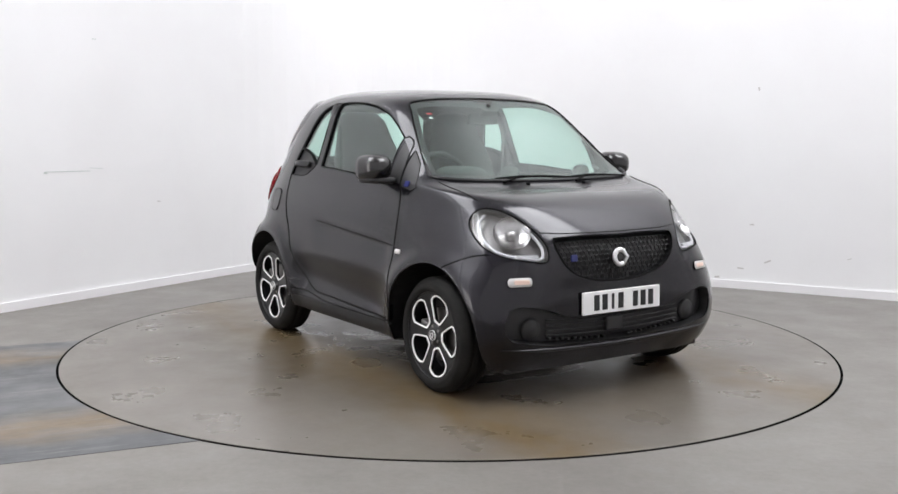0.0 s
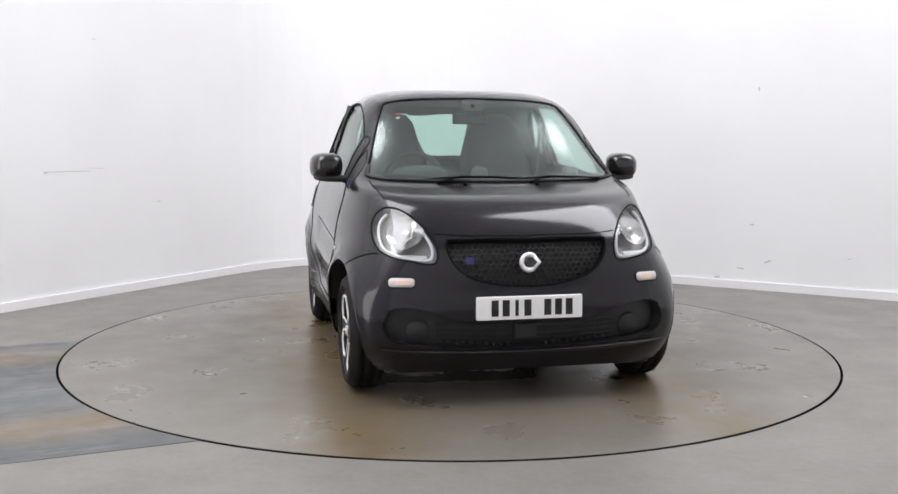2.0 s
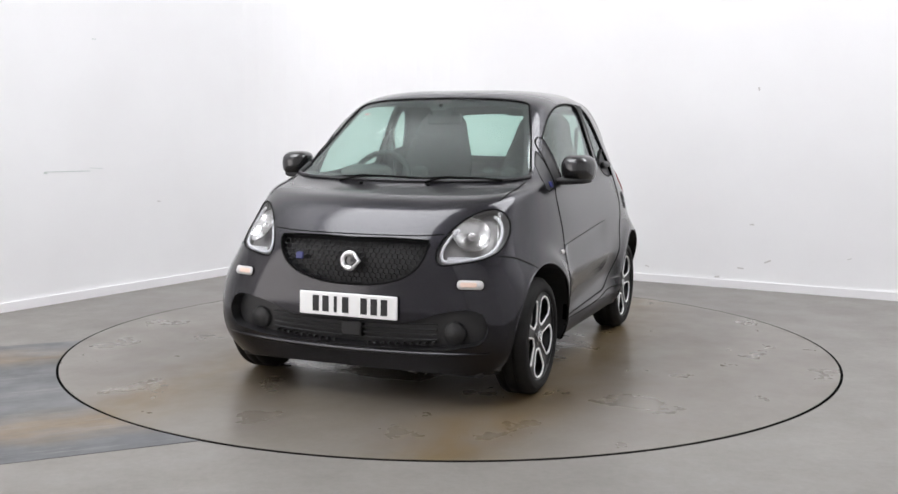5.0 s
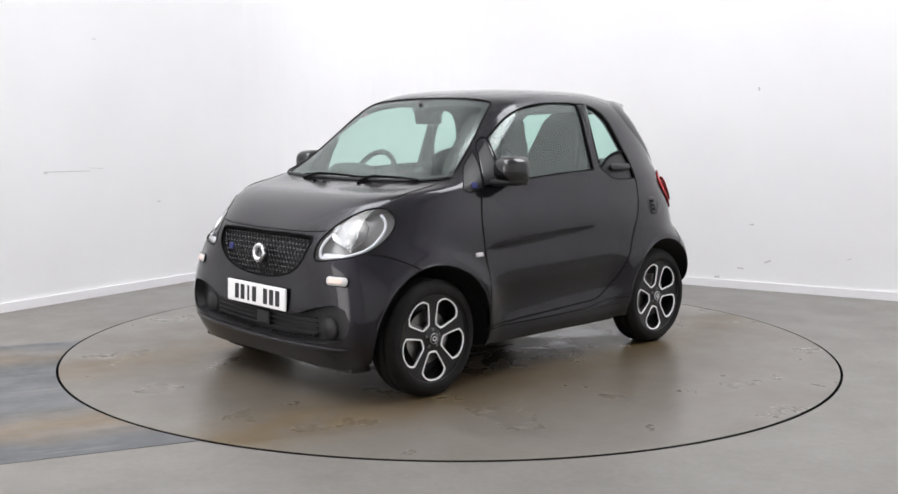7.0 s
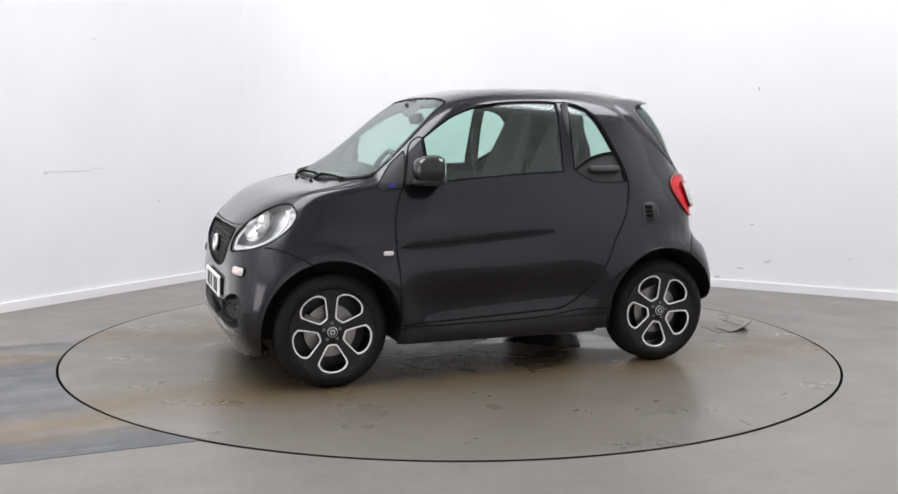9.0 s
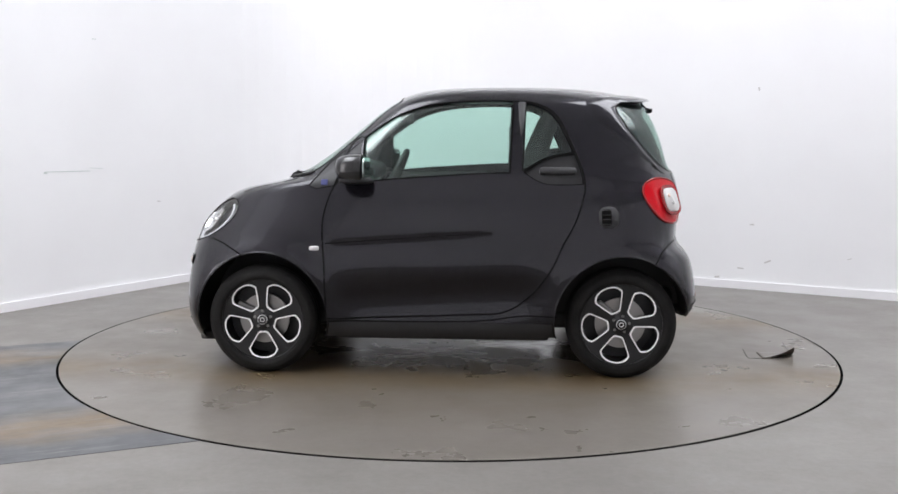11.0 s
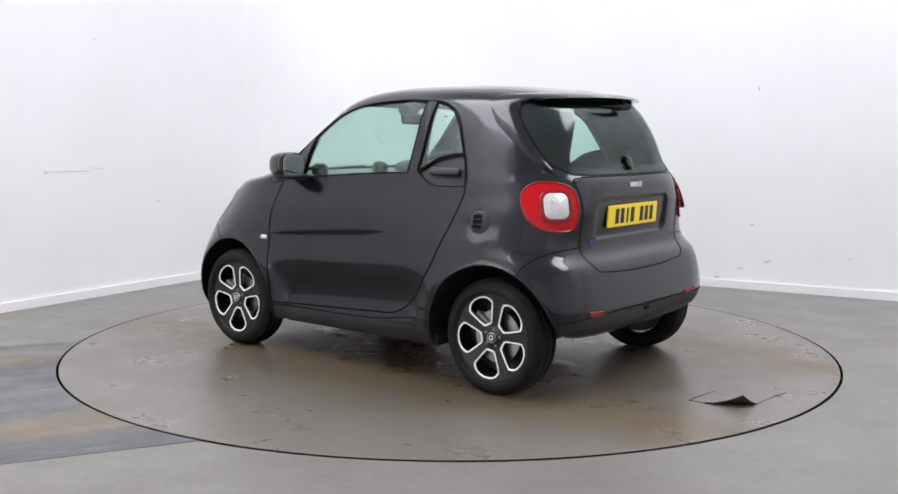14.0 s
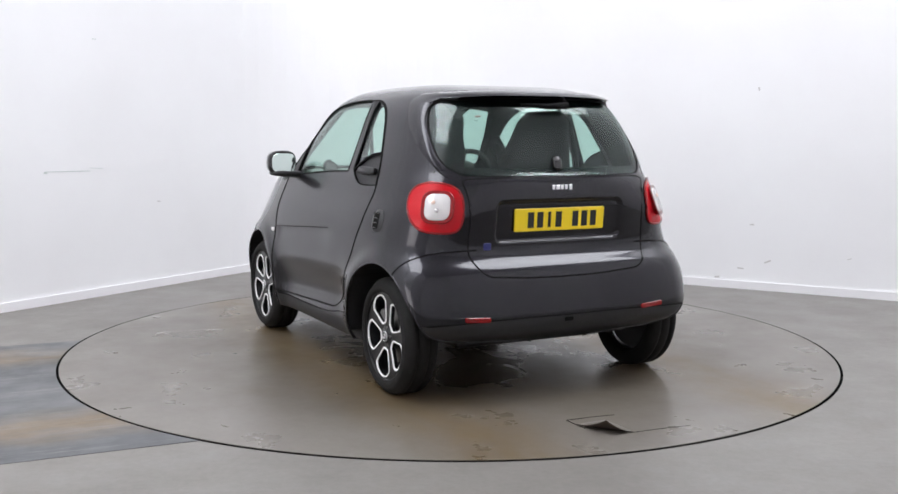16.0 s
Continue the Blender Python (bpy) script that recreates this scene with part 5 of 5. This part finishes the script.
def side_details():
    for s in (1, -1):
        sd = Matrix.Identity(4) if s > 0 else MIRROR_Y
        # door mirror
        shell = super_ball(0.108, 0.083, 0.070, 2.9)
        for v in shell.verts:
            if v.co.x < -0.030:
                v.co.x = -0.030 - 0.15 * (-0.030 - v.co.x)
            v.co.z += 0.10 * v.co.y * -0.25
        shell.transform(pose(0.425, 0.848, 1.085, 0, 0, -8))
        mir = part("door_mirror", moved(shell, sd), M_GLOSSBLACK, car, "gloss black door mirror on a black foot", True)
        part("mirror_glass", moved(rounded_plate(0.112, 0.136, 0.004, 0.036), sd @ pose(0.379, 0.848, 1.083, 0, 0, -8) @ pose(0, 0, 0, 0, -90, 0)), M_MIRROR, mir, "silvered mirror glass")
        foot = super_ball(0.080, 0.100, 0.020, 3.2)
        foot.transform(pose(0.435, 0.812, 1.020, 3, 0, -6))
        part("mirror_foot", moved(foot, sd), M_BLACK, mir, smooth=True)
        part("side_repeater", moved(rounded_plate(0.052, 0.024, 0.008, 0.009), place("side", 0.655, 0.668, -0.001, s)), M_WHITELAMP, car, "small clear side repeater lamp", True)
        part("blue_badge", moved(rounded_plate(0.036, 0.032, 0.004, 0.006), place("side", 0.612, 1.006, 0.0, s)), M_BLUE, car, "small blue badge")
    # air vent behind the left door
    m = place("side", -0.862, 0.840, -0.004)
    vent = part("side_vent", moved(rounded_plate(0.105, 0.112, 0.006, 0.044), m), M_BLACK, car, "black oval air vent with four slots", True)
    for k in range(4):
        part("vent_slat", moved(box(0.046, 0.006, 0.010, pose(0.012 * m.to_3x3().col[0].x, -0.036 + 0.024 * k, 0.007), 0.002, 1), m), M_GLOSSBLACK, vent)
    # flat black plate for the shade inside the slots; nothing is hollowed out
    part("vent_hollow", moved(rounded_plate(0.050, 0.085, 0.0015, 0.015), m @ pose(0.012 * m.to_3x3().col[0].x, 0, 0.0055)), M_SEAM, vent)
    # charging flap behind the right door
    m = place("side", -0.865, 0.845, 0.0005, -1)
    ring_ = [(0.062 * math.copysign(abs(math.cos(a)) ** 0.6, math.cos(a)), 0.070 * math.copysign(abs(math.sin(a)) ** 0.6, math.sin(a)), 0) for a in np.linspace(0, 2 * math.pi, 40, endpoint=False)]
    flap = part("charging_flap", moved(rounded_plate(0.118, 0.132, 0.002, 0.04), m), M_PAINT, car)
    part("flap_seam", moved(tube(ring_, 0.0022, 6, True), m), M_SEAM, flap)


side_details()


def rear_details():
    for s in (1, -1):
        lamp = panel("tail_light", "tail_light", M_RED, car, 0.02, -0.006, sides=(s,), label="red tail light with a clear centre")
        c = place("rear", 0.637, 0.922, 0.004, s)
        part("reversing_lamp", moved(rounded_plate(0.122, 0.128, 0.010, 0.038), c), M_WHITELAMP, lamp, "clear white centre lamp", True)
        part("lamp_shadow", moved(rounded_plate(0.158, 0.160, 0.006, 0.052), c), M_DARKRED, lamp)
        part("bulb", moved(super_ball(0.009, 0.009, 0.004), c @ pose(0.0, -0.018, 0.012)), M_CHROME, lamp, smooth=True)
        part("bulb", moved(super_ball(0.010, 0.010, 0.004), c @ pose(-0.02 * s, 0.022, 0.012)), M_AMBER, lamp, smooth=True)
        part("lamp_edge", tube(on_skin("tail_light", -0.004, s), 0.006, 8, True), M_DARKRED, lamp, smooth=True)
        part("rear_reflector", moved(rounded_plate(0.135, 0.024, 0.007, 0.008), place("rear", 0.505, 0.408, -0.002, s) @ pose(0, 0, 0, 0, 0, -4 * s)), M_DARKRED, BUMPER_R, "slim red reflector")
    part("valance_groove", join(tube(on_skin("valance", 0.002, 1)[:-6], 0.005, 6), tube(on_skin("valance", 0.002, -1)[:-6], 0.005, 6)), M_SEAM, BUMPER_R)
    sk = to_skin("rear", np.array([(0.0, 0.853)]))[0]
    px = float(surf(sk[0], sk[1])[0])
    face = pose(px - 0.006, 0, 0.853, 90, 0, -90) @ pose(0, 0, 0, 4, 0, 0)
    plate = part("number_plate", moved(rounded_plate(0.52, 0.111, 0.008, 0.008), face), M_PLATE_Y, GATE, "yellow rear number plate with plain dark bars")
    char_bars(plate, face, 0.52, 0.076, -1)
    # small white name badge, drawn as plain bars
    m = place("rear", 0.0, 1.005, 0.0)
    for k in range(5):
        part("badge_bar", moved(rounded_plate(0.023 if k == 1 else 0.016, 0.022 if k < 4 else 0.028, 0.004, 0.003), pose(px - 0.022, -0.048 + 0.0245 * k * -1 + 0.096, 1.008, 90, 0, -90)), M_SILVER, GATE)
    part("blue_badge", moved(rounded_plate(0.040, 0.034, 0.004, 0.007), place("rear", 0.405, 0.735, 0.0, 1)), M_BLUE, GATE, "small blue badge")
    # roof spoiler over the rear window, running down its sides as narrow fins
    p = OUT["rear_window"][1]
    way = np.gradient(p, axis=0)
    way /= np.linalg.norm(way, axis=1, keepdims=True)
    outer = p + np.stack([way[:, 1], -way[:, 0]], -1) * 0.040
    keep = p[:, 1] > 1.10
    p, outer = p[keep], outer[keep]
    a, b = to_skin("rear", outer), to_skin("rear", p)
    A, B = surf(a[:, 0], a[:, 1]), surf(b[:, 0], b[:, 1])
    A[-1, 1] = B[-1, 1] = 0.0
    half = []
    for q, u, w in zip(p, A, B):
        top = min(1.0, max(0.0, (q[1] - 1.10) / 0.22))
        side = min(1.0, max(0.0, (0.56 - q[0]) / 0.12))
        reach = 0.004 + 0.044 * top + 0.054 * side * side * (3 - 2 * side) * (q[1] > 1.35)
        tip = 0.62 * u + 0.38 * w + np.array([-reach, 0, -0.004 * side])
        under = tip + 0.22 * (w - u) + np.array([0.004, 0, -0.004])
        half.append([u + np.array([0.006, 0, -0.002]), 0.55 * u + 0.45 * tip + np.array([0, 0.002, 0.005]), tip, under, w + np.array([0.006, 0, 0])])
    rows_ = half + [[v * np.array([1, -1, 1]) for v in sec] for sec in half[-2::-1]]
    bm = bmesh.new()
    rows = [[bm.verts.new(tuple(v)) for v in sec] for sec in rows_]
    for r0, r1 in zip(rows, rows[1:]):
        for i in range(4):
            bm.faces.new((r0[i], r0[i + 1], r1[i + 1], r1[i]))
    bm.faces.new(rows[0])
    bm.faces.new(rows[-1])
    bmesh.ops.recalc_face_normals(bm, faces=bm.faces[:])
    for e in bm.edges:
        e.smooth = e.calc_face_angle(0.0) < 0.6
    sp = part("roof_spoiler", bm, M_PAINT, GATE, "black roof spoiler with fins beside the window", True)
    mid = half[-1][2]
    part("brake_light", box(0.006, 0.26, 0.010, pose(mid[0] + 0.001, 0, mid[2] - 0.008), 0.002, 1), M_DARKRED, sp, "dark red high brake light")
    part("rear_wiper", join(tube([(-1.150, 0.16, 1.402), (-1.162, 0.02, 1.396), (-1.155, -0.10, 1.402)], [0.006, 0.014, 0.018], 8), tube([(-1.12, -0.09, 1.44), (-1.155, -0.10, 1.400)], 0.012, 8)), M_SEAM, GATE, "black rear wiper under the spoiler", True)
    part("hatch_button", moved(super_ball(0.026, 0.038, 0.018, 2.6), place("rear", 0.0, 1.118, 0.004)), M_GLOSSBLACK, REAR_GLASS, "black hatch lock", True)
    part("tow_cover", moved(rounded_plate(0.05, 0.02, 0.004, 0.008), place("rear", 0.0, 0.375, 0.0)), M_SEAM, BUMPER_R)


rear_details()


# ---------- what moves ----------
def motions():
    walk(TABLE, [(t, pose(0, 0, 0, 0, 0, a)) for t, a in TURN])
    rows = []
    for t, a in TURN:
        c, s = math.cos(radians(a)), math.sin(radians(a))
        rows.append((t, pose(OFF_X * c - OFF_Y * s, OFF_X * s + OFF_Y * c, 0.004, 0, 0, a)))
    walk(car, rows)


motions()
